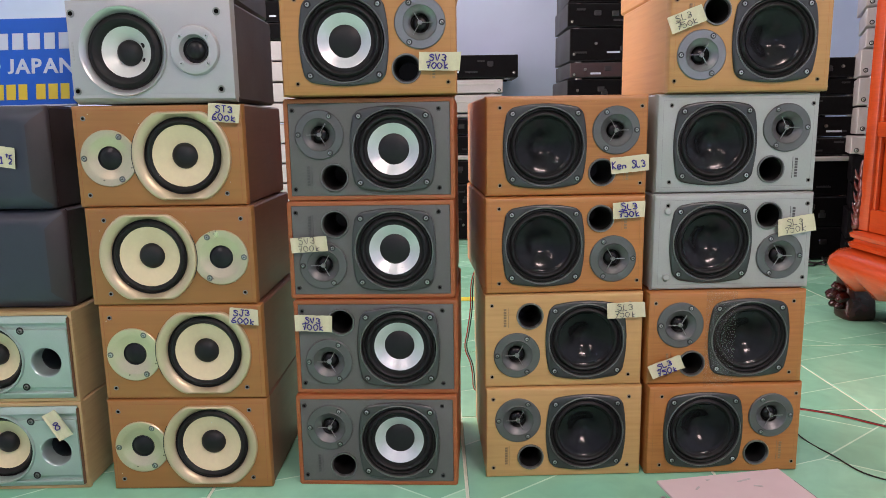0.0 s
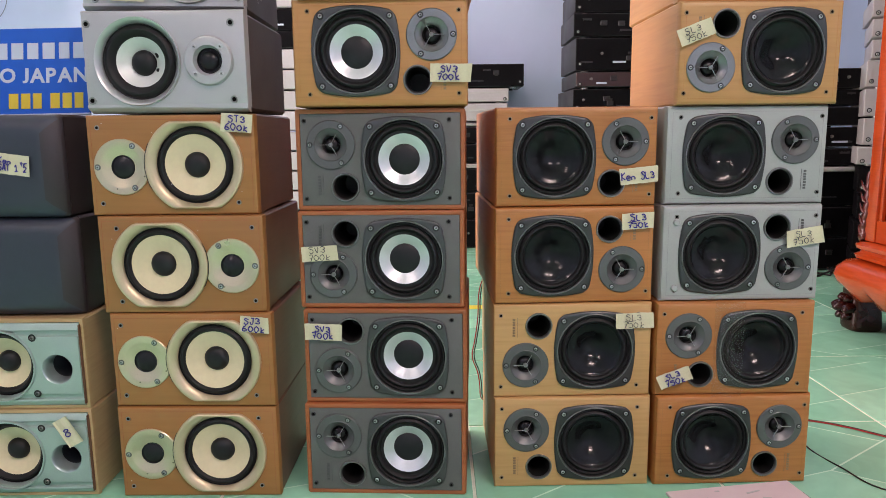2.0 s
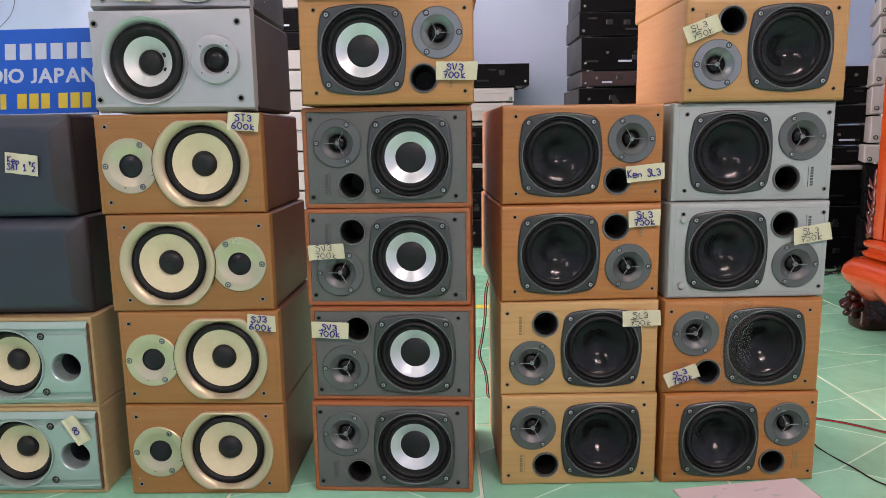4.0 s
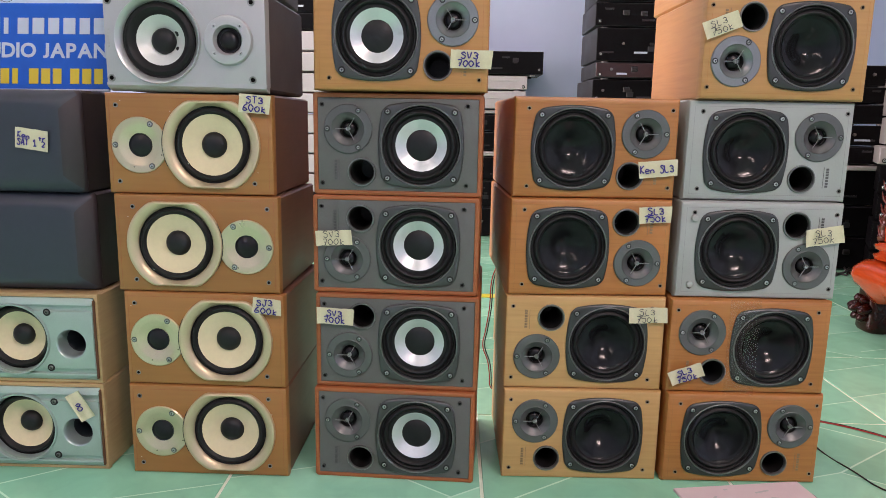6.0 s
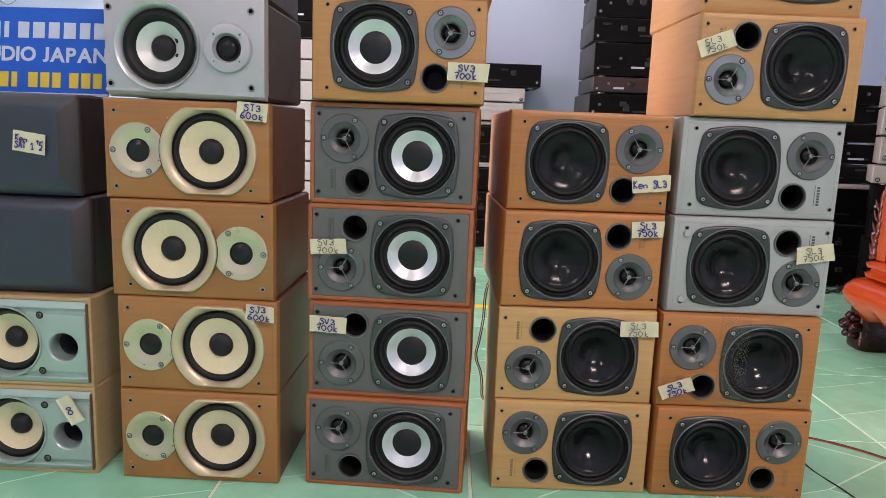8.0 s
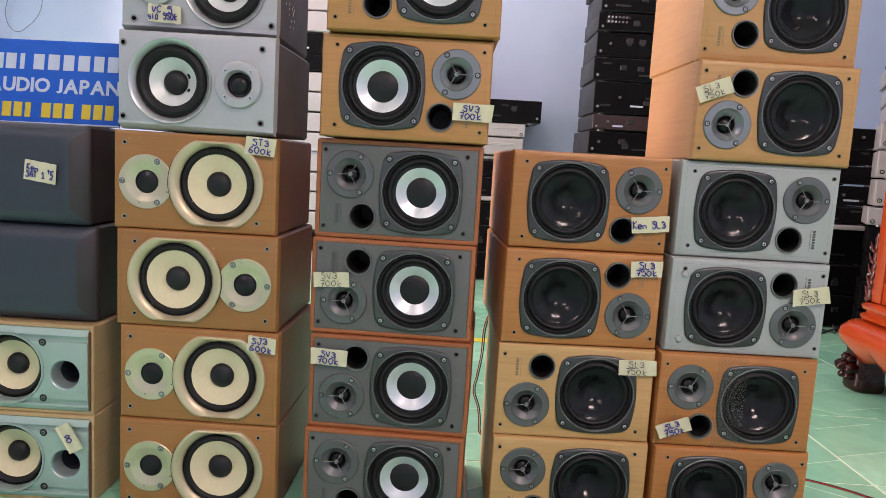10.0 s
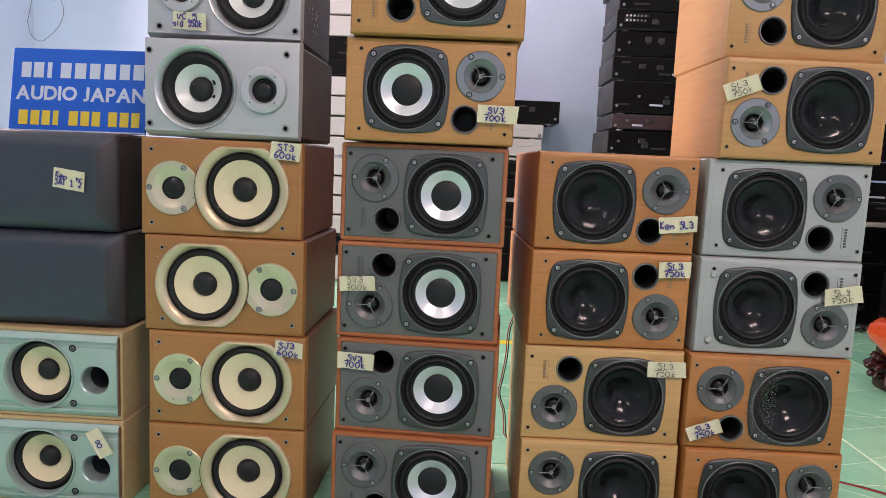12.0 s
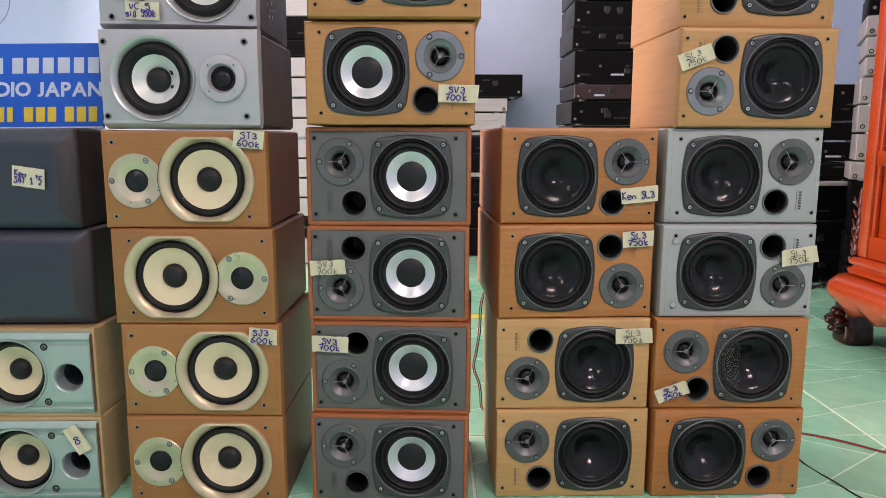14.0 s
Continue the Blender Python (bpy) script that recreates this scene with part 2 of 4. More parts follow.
def floor_tile_material():
    """Glazed green tile printed with slanting stone strips and pale veins."""
    m = mat("green_tile", (0.2, 0.45, 0.32), 0.16)
    v = coords(m, (1, 1, 1), "Object")
    bands = []
    for turn, sc in ((radians(-45), (1.5, 4.4, 1)), (radians(-45), (2.2, 3.1, 1))):
        mp = node(m, "ShaderNodeMapping", Scale=sc, Rotation=(0, 0, turn))
        link(m, v, mp.inputs["Vector"])
        br = node(m, "ShaderNodeTexBrick", Scale=1.0)
        br.inputs["Color1"].default_value = (0.205, 0.560, 0.378, 1)
        br.inputs["Color2"].default_value = (0.335, 0.755, 0.535, 1)
        br.inputs["Mortar"].default_value = (0.50, 0.83, 0.65, 1)
        br.inputs["Mortar Size"].default_value = 0.005
        br.inputs["Brick Width"].default_value, br.inputs["Row Height"].default_value = 1.0, 0.5
        link(m, mp.outputs["Vector"], br.inputs["Vector"])
        bands.append(br)
    sep = m.node_tree.nodes.new("ShaderNodeSeparateXYZ")
    link(m, v, sep.inputs["Vector"])
    side = node(m, "ShaderNodeMath")
    side.operation = "GREATER_THAN"
    side.inputs[1].default_value = 0.0
    link(m, sep.outputs["X"], side.inputs[0])
    mix = m.node_tree.nodes.new("ShaderNodeMix")
    mix.data_type = "RGBA"
    link(m, side.outputs[0], mix.inputs["Factor"])
    link(m, bands[0].outputs["Color"], mix.inputs[6]), link(m, bands[1].outputs["Color"], mix.inputs[7])
    bsdf(m).inputs["Specular IOR Level"].default_value = 0.36
    cloud = node(m, "ShaderNodeTexNoise", Scale=14.0, Detail=6.0, Distortion=0.8)
    link(m, v, cloud.inputs["Vector"])
    hue = node(m, "ShaderNodeHueSaturation")
    mr = node(m, "ShaderNodeMapRange")
    mr.inputs["To Min"].default_value, mr.inputs["To Max"].default_value = 0.80, 1.22
    link(m, cloud.outputs["Fac"], mr.inputs["Value"])
    link(m, mr.outputs["Result"], hue.inputs["Value"])
    link(m, mix.outputs[2], hue.inputs["Color"])
    link(m, hue.outputs["Color"], bsdf(m).inputs["Base Color"])
    r2 = node(m, "ShaderNodeMapRange")
    r2.inputs["To Min"].default_value, r2.inputs["To Max"].default_value = 0.10, 0.30
    link(m, cloud.outputs["Fac"], r2.inputs["Value"])
    link(m, r2.outputs["Result"], bsdf(m).inputs["Roughness"])


floor_tile_material()

# ---------------------------------------------------------------- mesh helpers
# Fronts are drawn in x (right) and z (up), with d the height towards -y.


def finish(bm, name, material, smooth=35):
    bmesh.ops.recalc_face_normals(bm, faces=bm.faces)
    me = bpy.data.meshes.new(name)
    bm.to_mesh(me)
    bm.free()
    me.materials.append(MATS[material])
    if smooth:
        me.shade_smooth()
        me.set_sharp_from_angle(angle=radians(smooth))
    return me


def part(name, bm, material, parent=None, label="", at=None, smooth=35):
    me = bm if isinstance(bm, bpy.types.Mesh) else finish(bm, name, material, smooth)
    ob = new(name, me)
    ob.parent = parent
    if at is not None:
        ob.matrix_basis = at
    return tagged(ob, label)


def empty(name, at, label, category, group="", kind=""):
    ob = new(name)
    ob.empty_display_size = 0.05
    ob.matrix_basis = at
    return tagged(ob, label, category, group, kind)


def block(w, d, h, centre=(0, 0, 0), bevel=0.002, segments=2, bm=None, turn=0.0):
    """A box of w x d x h with rounded edges."""
    bm = bm or bmesh.new()
    made = bmesh.ops.create_cube(bm, size=1, matrix=Matrix.Translation(centre) @ Matrix.Rotation(turn, 4, "Z") @ Matrix.Diagonal((w, d, h, 1)))
    if bevel:
        edges = {e for v in made["verts"] for e in v.link_edges}
        bmesh.ops.bevel(bm, geom=list(edges), offset=bevel, segments=segments, affect="EDGES", profile=0.5)
    return bm


def loft(loops, close=True, cap_first=False, cap_last=False, bm=None):
    """Skin through loops of points that have the same count."""
    bm = bm or bmesh.new()
    rings = [[bm.verts.new(p) for p in loop] for loop in loops]
    n = len(rings[0])
    for a, b in zip(rings, rings[1:]):
        for i in range(n if close else n - 1):
            j = (i + 1) % n
            bm.faces.new((a[i], a[j], b[j], b[i]))
    if cap_first:
        bm.faces.new(rings[0])
    if cap_last:
        bm.faces.new(rings[-1])
    return bm


def ring(r, d, cx=0.0, cz=0.0, n=48, flat=None):
    out = []
    for i in range(n):
        a = 2 * math.pi * (i + 0.5) / n
        x, z = r * math.cos(a), r * math.sin(a)
        if flat:
            z = max(-flat, min(flat, z))
        out.append((cx + x, -d, cz + z))
    return out


def turned(profile, cx=0.0, cz=0.0, n=48, flat=None, tip=False):
    """A round part from (radius, d) pairs; tip closes the last ring."""
    return loft([ring(r, d, cx, cz, n, flat) for r, d in profile], cap_last=tip)


def rounded_square(s, corner, bulge, d, cx, cz, grow=0.0, per=7):
    """A square of half size s with round corners and sides that bow out."""
    out = []
    for qx, qz, a0 in ((1, 1, 0), (-1, 1, 90), (-1, -1, 180), (1, -1, 270)):
        for i in range(per):
            a = radians(a0 + 90 * i / (per - 1))
            out.append([qx * (s - corner) + corner * math.cos(a), qz * (s - corner) + corner * math.sin(a)])
        nx, nz = {0: (-1, 1), 90: (-1, -1), 180: (1, -1), 270: (1, 1)}[a0]
        ax, az = out[-1]
        bx, bz = nx * (s - corner) + corner * math.cos(radians(a0 + 90)), nz * (s - corner) + corner * math.sin(radians(a0 + 90))
        for i in range(1, 9):
            out.append([ax + (bx - ax) * i / 9, az + (bz - az) * i / 9])
    pts = []
    for x, z in out:
        k = 1 + grow / s
        x2 = x * (1 + bulge * max(0, 1 - (z / s) ** 2)) * k
        z2 = z * (1 + bulge * max(0, 1 - (x / s) ** 2)) * k
        pts.append((cx + x2, -d, cz + z2))
    return pts


def holed(outline, holes, d, back, chamfer=0.0, bm=None):
    """A slab with holes through it: outline and holes are lists of (x, z)."""
    bm = bm or bmesh.new()
    cx = sum(p[0] for p in outline) / len(outline)
    cz = sum(p[1] for p in outline) / len(outline)

    def inset(p, c):
        return (p[0] - math.copysign(min(c, abs(p[0] - cx)), p[0] - cx), p[1] - math.copysign(min(c, abs(p[1] - cz)), p[1] - cz))

    front = [inset(p, chamfer) for p in outline]
    edges = []
    loops = []
    for pts in [front] + holes:
        vs = [bm.verts.new((x, -d, z)) for x, z in pts]
        loops.append(vs)
        for i, v in enumerate(vs):
            edges.append(bm.edges.new((v, vs[(i + 1) % len(vs)])))
    bmesh.ops.triangle_fill(bm, edges=edges, use_beauty=True, use_dissolve=False, normal=(0, -1, 0))
    steps = []
    if chamfer:
        steps.append([inset(p, chamfer * 0.3) for p in outline] + [d - chamfer * 0.3])
        steps.append(list(outline) + [d - chamfer])
    steps.append(list(outline) + [back])
    prev = loops[0]
    for st in steps:
        dd = st.pop()
        cur = [bm.verts.new((x, -dd, z)) for x, z in st]
        for i in range(len(cur)):
            j = (i + 1) % len(cur)
            bm.faces.new((prev[i], prev[j], cur[j], cur[i]))
        prev = cur
    for vs in loops[1:]:
        cur = [bm.verts.new((v.co.x, -back, v.co.z)) for v in vs]
        for i in range(len(cur)):
            j = (i + 1) % len(cur)
            bm.faces.new((vs[i], vs[j], cur[j], cur[i]))
    return bm


def rect(w, h, cx=0.0, cz=0.0):
    return [(cx - w / 2, cz - h / 2), (cx + w / 2, cz - h / 2), (cx + w / 2, cz + h / 2), (cx - w / 2, cz + h / 2)]


def circle(r, cx=0.0, cz=0.0, n=40, flat=None):
    return [(p[0], p[2]) for p in ring(r, 0, cx, cz, n, flat)]


def shell(w, h, depth, front=0.0, wall=0.0, back=True, edge=0.003):
    """A cabinet open to the front; wall > 0 adds a front rim of that width."""
    bm = bmesh.new()

    def loop(c, y, k=0.0):
        x, z = w / 2 - k, h / 2 - k
        return [(-x + c, y, -z), (x - c, y, -z), (x, y, -z + c), (x, y, z - c), (x - c, y, z), (-x + c, y, z), (-x, y, z - c), (-x, y, -z + c)]

    loops = []
    if wall:
        loops += [loop(0.001, 0.016, wall), loop(0.001, -front + 0.0005, wall), loop(0.002, -front, wall - 0.001), loop(edge, -front, edge), loop(edge, -front + edge * 0.3, edge * 0.3)]
    loops += [loop(edge, -front + (edge if wall else 0)), loop(edge, depth - 0.002), loop(edge, depth, 0.002)]
    return loft(loops, cap_last=back, bm=bm)


def screw(parent, x, z, d, r=0.0032, material="steel", well="port_black"):
    """A pan-head screw; the shade of its cross and well is put into colours."""
    key = ("screw", round(r, 5), material, well)
    if key not in SHARED:
        bm = turned([(r, -0.001), (r, 0.0006), (r * 0.8, 0.0014), (r * 0.3, 0.0017)], n=16, tip=True)
        steel_faces = len(bm.faces)
        loft([ring(r * 1.75, 0.0001, n=16), ring(r * 1.6, 0.0005, n=16), ring(r * 0.98, 0.0003, n=16)], bm=bm)
        well_faces = len(bm.faces)
        # Raised black bars for the shade in the cross.
        block(r * 1.15, 0.0004, r * 0.30, (0, -0.0017, 0), 0, bm=bm)
        block(r * 0.30, 0.0004, r * 1.15, (0, -0.00175, 0), 0, bm=bm)
        for k, f in enumerate(bm.faces):
            f.material_index = 0 if k < steel_faces else 1 if k < well_faces else 2
        SHARED[key] = finish(bm, "screw", material)
        SHARED[key].materials.append(MATS[well])
        SHARED[key].materials.append(MATS["port_black"])
    return part("screw", SHARED[key], material, parent, at=pose(x, -d, z, 0, (x * 7919 + z * 6151) % 90, 0))


SHARED = {}


def shared(key, build, material, smooth=35):
    if key not in SHARED:
        SHARED[key] = finish(build(), key[0], material, smooth)
    return SHARED[key]


def peg_socket(parent, x, z, d=0.0, rim="steel", size=1.0):
    me = shared(("peg_socket", rim), lambda: turned([(0.0040, -0.001), (0.0039, 0.0005), (0.0033, 0.0009), (0.0022, 0.0004), (0.0019, -0.004), (0.0004, -0.004)], n=16, tip=True), rim)
    ob = part("peg_socket", me, rim, parent, at=pose(x, -d, z) @ Matrix.Scale(size, 4))
    # Matte black disc over the socket paints in the dark of its opening.
    hole = shared(("hole", ), lambda: turned([(0.0022, 0.0008), (0.0010, 0.0009)], n=14, tip=True), "hole_shade")
    part("hole", hole, "hole_shade", ob)
    return ob


def bars(parent, material, rows, d, name="print_bar"):
    """Unreadable or private print as plain bars: rows of (x, z, w, h)."""
    if name == "print_bar":
        for x, z, w, h in rows:
            part(name, block(w, 0.0005, h, (x, -d - 0.0001, z), 0), material, parent, smooth=0)
        return
    bm = bmesh.new()
    for x, z, w, h in rows:
        block(w, 0.0005, h, (x, -d - 0.0001, z), 0, bm=bm)
    return part(name, bm, material, parent, smooth=0)


# Pen strokes of handwritten characters on a grid 4 wide and 6 high, two digits a point.
PEN = {"S": "45 26 05 14 33 42 30 10 01", "V": "06 20 46", "L": "06 02 10 40", "3": "05 26 44 23|23 42 30 01", "7": "06 46 20|13 33",
       "5": "46 06 04 34 42 30 01", "0": "26 04 02 20 42 44 26", "6": "46 14 01 20 41 32 03", "k": "16 10|44 12 40", "K": "06 00|46 03 40",
       "J": "16 46|36 31 10 02", "T": "06 46|26 20", "e": "02 42 34 14 02 10 40", "n": "00 04|03 24 43 40", "A": "00 26 40|12 32",
       "1": "04 26 20|00 40", "2": "05 26 44 00|00 40", "t": "26 21 30|04 44", "r": "04 00|02 24 44", "g": "34 04 02 32|34 30 00",
       "i": "24 20|26 25", "á": "34 04 00 30|34 30|16 36", "C": "45 26 04 02 20 41", ".": "20 21", "8": "26 05 33 41 20 01 13 45 26"}


def pen_letter(parent, char, w, h, pen, material, at, rnd):
    """One handwritten character: a flat ribbon of ink along each stroke."""
    bm = bmesh.new()
    for stroke in PEN[char].split("|"):
        pts = [Vector((int(q[0]) / 4 * w + rnd.uniform(-0.05, 0.05) * w, int(q[1]) / 6 * h + rnd.uniform(-0.04, 0.04) * h)) for q in stroke.split()]
        ends = [pts[0]] + pts + [pts[-1]]
        path = []
        for a, b, c, d in zip(ends, ends[1:], ends[2:], ends[3:]):
            for i in range(4):
                t = i / 4
                path.append(0.5 * (2 * b + (c - a) * t + (2 * a - 5 * b + 4 * c - d) * t * t + (3 * b - a - 3 * c + d) * t ** 3))
        path.append(pts[-1])
        rows = []
        for i, q in enumerate(path):
            way = path[min(i + 1, len(path) - 1)] - path[max(i - 1, 0)]
            way = way.normalized() if way.length > 1e-9 else Vector((1, 0))
            half = 0.5 * pen * (0.75 + 0.35 * abs(math.sin(i * 0.7 + len(path))))
            side = Vector((-way.y, way.x)) * half
            rows.append([(q.x + side.x, -0.0002, q.y + side.y), (q.x - side.x, -0.0002, q.y - side.y), (q.x - side.x, 0, q.y - side.y), (q.x + side.x, 0, q.y + side.y)])
        loft(rows, cap_first=True, cap_last=True, bm=bm)
    return part("letter", bm, material, parent, at=at, smooth=0)


def price_tag(speaker, text, u, v, w, h, tilt, ink="blue_ink", size=0.016, d=0.0062, seed=0):
    """A torn strip of masking tape with a handwritten price."""
    rnd = random.Random(seed)
    bm = bmesh.new()
    n = 12
    top, low = [], []
    for i in range(n + 1):
        x = -w / 2 + w * i / n
        lift = 0.0006 * math.sin(i * 0.9 + seed) + (0.0018 if i in (0, n) else 0.0)
        j = rnd.uniform(-1, 1) * 0.0012 if i in (0, n) else 0
        top.append((x + j, -lift, h / 2 + rnd.uniform(-1, 1) * 0.0003))
        low.append((x - j, -lift * 0.8, -h / 2 + rnd.uniform(-1, 1) * 0.0003))
    back = [(x, y + 0.0004, z) for x, y, z in top], [(x, y + 0.0004, z) for x, y, z in low]
    loft([top, low, back[1], back[0], top], close=False, bm=bm)
    tag = part("price_tag", bm, "masking_tape", speaker, "pale yellow masking tape with a handwritten price", at=pose(u, -d, v, 0, tilt, 0))
    rnd2 = random.Random(seed + 50)
    lines = text.split("\n")
    pen = 0.0010 if ink == "grey_ink" else 0.0019
    for k, line in enumerate(lines):
        high = size * 0.60
        step = min(size * 0.56, 0.88 * w / len(line))
        x = -0.5 * step * len(line) + rnd2.uniform(-0.06, 0.04) * w
        z = (0.5 * (len(lines) - 1) - k) * size * 0.74 - high / 2
        slope = rnd2.uniform(-0.05, 0.05)
        for i, char in enumerate(line):
            if char != " ":
                grow = rnd2.uniform(0.85, 1.12) * (0.75 if char in "enrtiá" and k == 0 and "8" not in line else 1)
                pen_letter(tag, char, step * (0.34 if char in "i." else 0.70), high * grow, pen, ink, pose(x + i * step, -0.0022, z + slope * i * step, 0, rnd2.uniform(-7, 7), 0), rnd2)
    return tag


# ---------------------------------------------------------------- loudspeakers
def woofer_plate(sp, cx, cz, white):
    """A bass driver in a bowed square plate with four screws."""
    plate = rounded_square(0.0592, 0.011, 0.130, 0.0, cx, cz)
    plate1 = rounded_square(0.0592, 0.011, 0.130, 0.0022, cx, cz)
    plate2 = rounded_square(0.0592, 0.011, 0.130, 0.0037, cx, cz, grow=-0.0010)
    plate3 = rounded_square(0.0592, 0.011, 0.130, 0.0045, cx, cz, grow=-0.0028)

    def around(r, d):
        out = []
        for x, y, z in plate:
            a = math.atan2(z - cz, x - cx)
            out.append((cx + r * math.cos(a), -d, cz + r * math.sin(a)))
        return out

    bm = loft([plate, plate1, plate2, plate3, around(0.0632, 0.0042), around(0.0616, 0.0040), around(0.0604, 0.0012), around(0.0598, -0.004)])
    frame_ob = part("woofer_frame", bm, "slate_plate_pale" if white else "slate_plate", sp)
    # Lip in brighter worn metal; its edge highlight is in the colour too.
    part("trim_ring", turned([(0.0632, 0.0038), (0.0628, 0.0048), (0.0621, 0.0053), (0.0613, 0.0052), (0.0607, 0.0044), (0.0604, 0.0030)], cx, cz, n=56), "port_rim", frame_ob)
    surround = [(0.0602, -0.0020), (0.0590, 0.0006), (0.0572, 0.0010), (0.0558, -0.0006), (0.0548, -0.0022), (0.0536, -0.0010), (0.0518, 0.0012), (0.0500, 0.0018), (0.0482, 0.0010), (0.0468, -0.0012), (0.0460, -0.0034), (0.0452, -0.0040)]
    part("surround", turned(surround, cx, cz), "rubber", frame_ob)
    if white:
        part("cone_edge", turned([(0.0453, -0.0032), (0.0442, -0.0034), (0.0424, -0.0034), (0.0402, -0.0034)], cx, cz), "rubber", frame_ob)
        part("cone", turned([(0.0403, -0.0032), (0.0392, -0.0036), (0.033, -0.0078), (0.0232, -0.0130)], cx, cz), "aluminium_cone", frame_ob, "silver-white metal cone")
        part("dust_cap", turned([(0.0246, -0.0126), (0.0238, -0.0120), (0.018, -0.0094), (0.011, -0.0076), (0.005, -0.0069), (0.001, -0.0068)], cx, cz, tip=True), "dust_cap", frame_ob)
    else:
        prof = [(0.0453, -0.0042), (0.0438, -0.0052), (0.0425, -0.0064)]
        prof += [(r, -0.0064 - 0.36 * (0.0425 - r) - 10.2 * (0.0425 - r) ** 2) for r in (0.0405, 0.038, 0.0355, 0.033, 0.0305, 0.028, 0.0255, 0.0235)]
        prof += [(r, -0.0275 + 19.5 * r * r) for r in (0.0205, 0.018, 0.0155, 0.013, 0.0105, 0.008, 0.0055, 0.003, 0.0012, 0.0002)]
        part("cone", turned(prof, cx, cz, n=64, tip=True), "black_cone", frame_ob, "glossy black bowl-shaped cone")
    for sx in (-1, 1):
        for sz in (-1, 1):
            screw(frame_ob, cx + sx * 0.0518, cz + sz * 0.0512, 0.0042)
    return frame_ob


def tweeter_disc(sp, cx, cz, turn, finish_of="tweeter_plate"):
    """A round grey treble driver with a three-legged guard over the dome."""
    prof = [(0.0383, -0.001), (0.0383, 0.0018), (0.0370, 0.0031), (0.0264, 0.0031), (0.0257, 0.0036), (0.0249, 0.0028), (0.0240, 0.0018), (0.0195, -0.0010), (0.0152, -0.0042), (0.0143, -0.0058)]
    plate = part("tweeter_plate", turned(prof, cx, cz), finish_of, sp)
    part("surround", turned([(0.0144, -0.0052), (0.0138, -0.0090), (0.0124, -0.0100), (0.0118, -0.0085), (0.0112, -0.0105)], cx, cz, n=32), "port_black", plate)
    part("dome", turned([(0.0114, -0.0104), (0.0104, -0.0080), (0.0078, -0.0058), (0.004, -0.0046), (0.0006, -0.0042)], cx, cz, n=28, tip=True), "dome", plate)
    bm = turned([(0.0036, -0.001), (0.0036, 0.0026), (0.0029, 0.0034), (0.0020, 0.0034), (0.0017, 0.0018), (0.0006, 0.0016)], cx, cz, n=18, tip=True)
    for k in range(3):
        a = radians(turn + 120 * k)
        block(0.0160, 0.0016, 0.0011, (0, 0, 0), 0.0003, 1, bm=(arm := bmesh.new()))
        bmesh.ops.transform(arm, matrix=Matrix.Translation((cx, -0.0026, cz)) @ Matrix.Rotation(-a, 4, "Y") @ Matrix.Translation((0.0118, 0, 0)), verts=arm.verts)
        me = bpy.data.meshes.new("tmp")
        arm.to_mesh(me)
        arm.free()
        bm.from_mesh(me)
        bpy.data.meshes.remove(me)
    part("dome_guard", bm, "guard_grey", plate)
    for k in range(3):
        a = radians(turn + 120 * k)
        screw(plate, cx + 0.0325 * math.cos(a), cz + 0.0325 * math.sin(a), 0.0030, 0.0027, "steel", "slate_plate")
    return plate


def bass_port(sp, cx, cz, r=0.0190, rim="port_rim", depth=0.09):
    p = part("port_ring", turned([(r + 0.0034, -0.001), (r + 0.0034, 0.0016), (r + 0.0026, 0.0030), (r + 0.0012, 0.0030), (r, 0.0014), (r - 0.0008, -0.004)], cx, cz), rim, sp)
    part("port_tube", turned([(r - 0.0006, -0.002), (r - 0.0022, -0.012), (r - 0.0026, -depth), (0.002, -depth)], cx, cz, tip=True), "port_black", p)
    return p


def brand_mark(sp, u, v, flip, material="mark_ink"):
    """The maker's mark as a plain upright bar with a fine line beside it."""
    bars(sp, material, [(u + 0.0058 * flip, v, 0.0005, 0.034)] + [(u, v - 0.0135 + 0.0045 * k, 0.0044, 0.0034) for k in range(7)], 0.0002, "brand_mark")


KW, KH = 0.2610, 0.1578
KSTEP = 0.1585


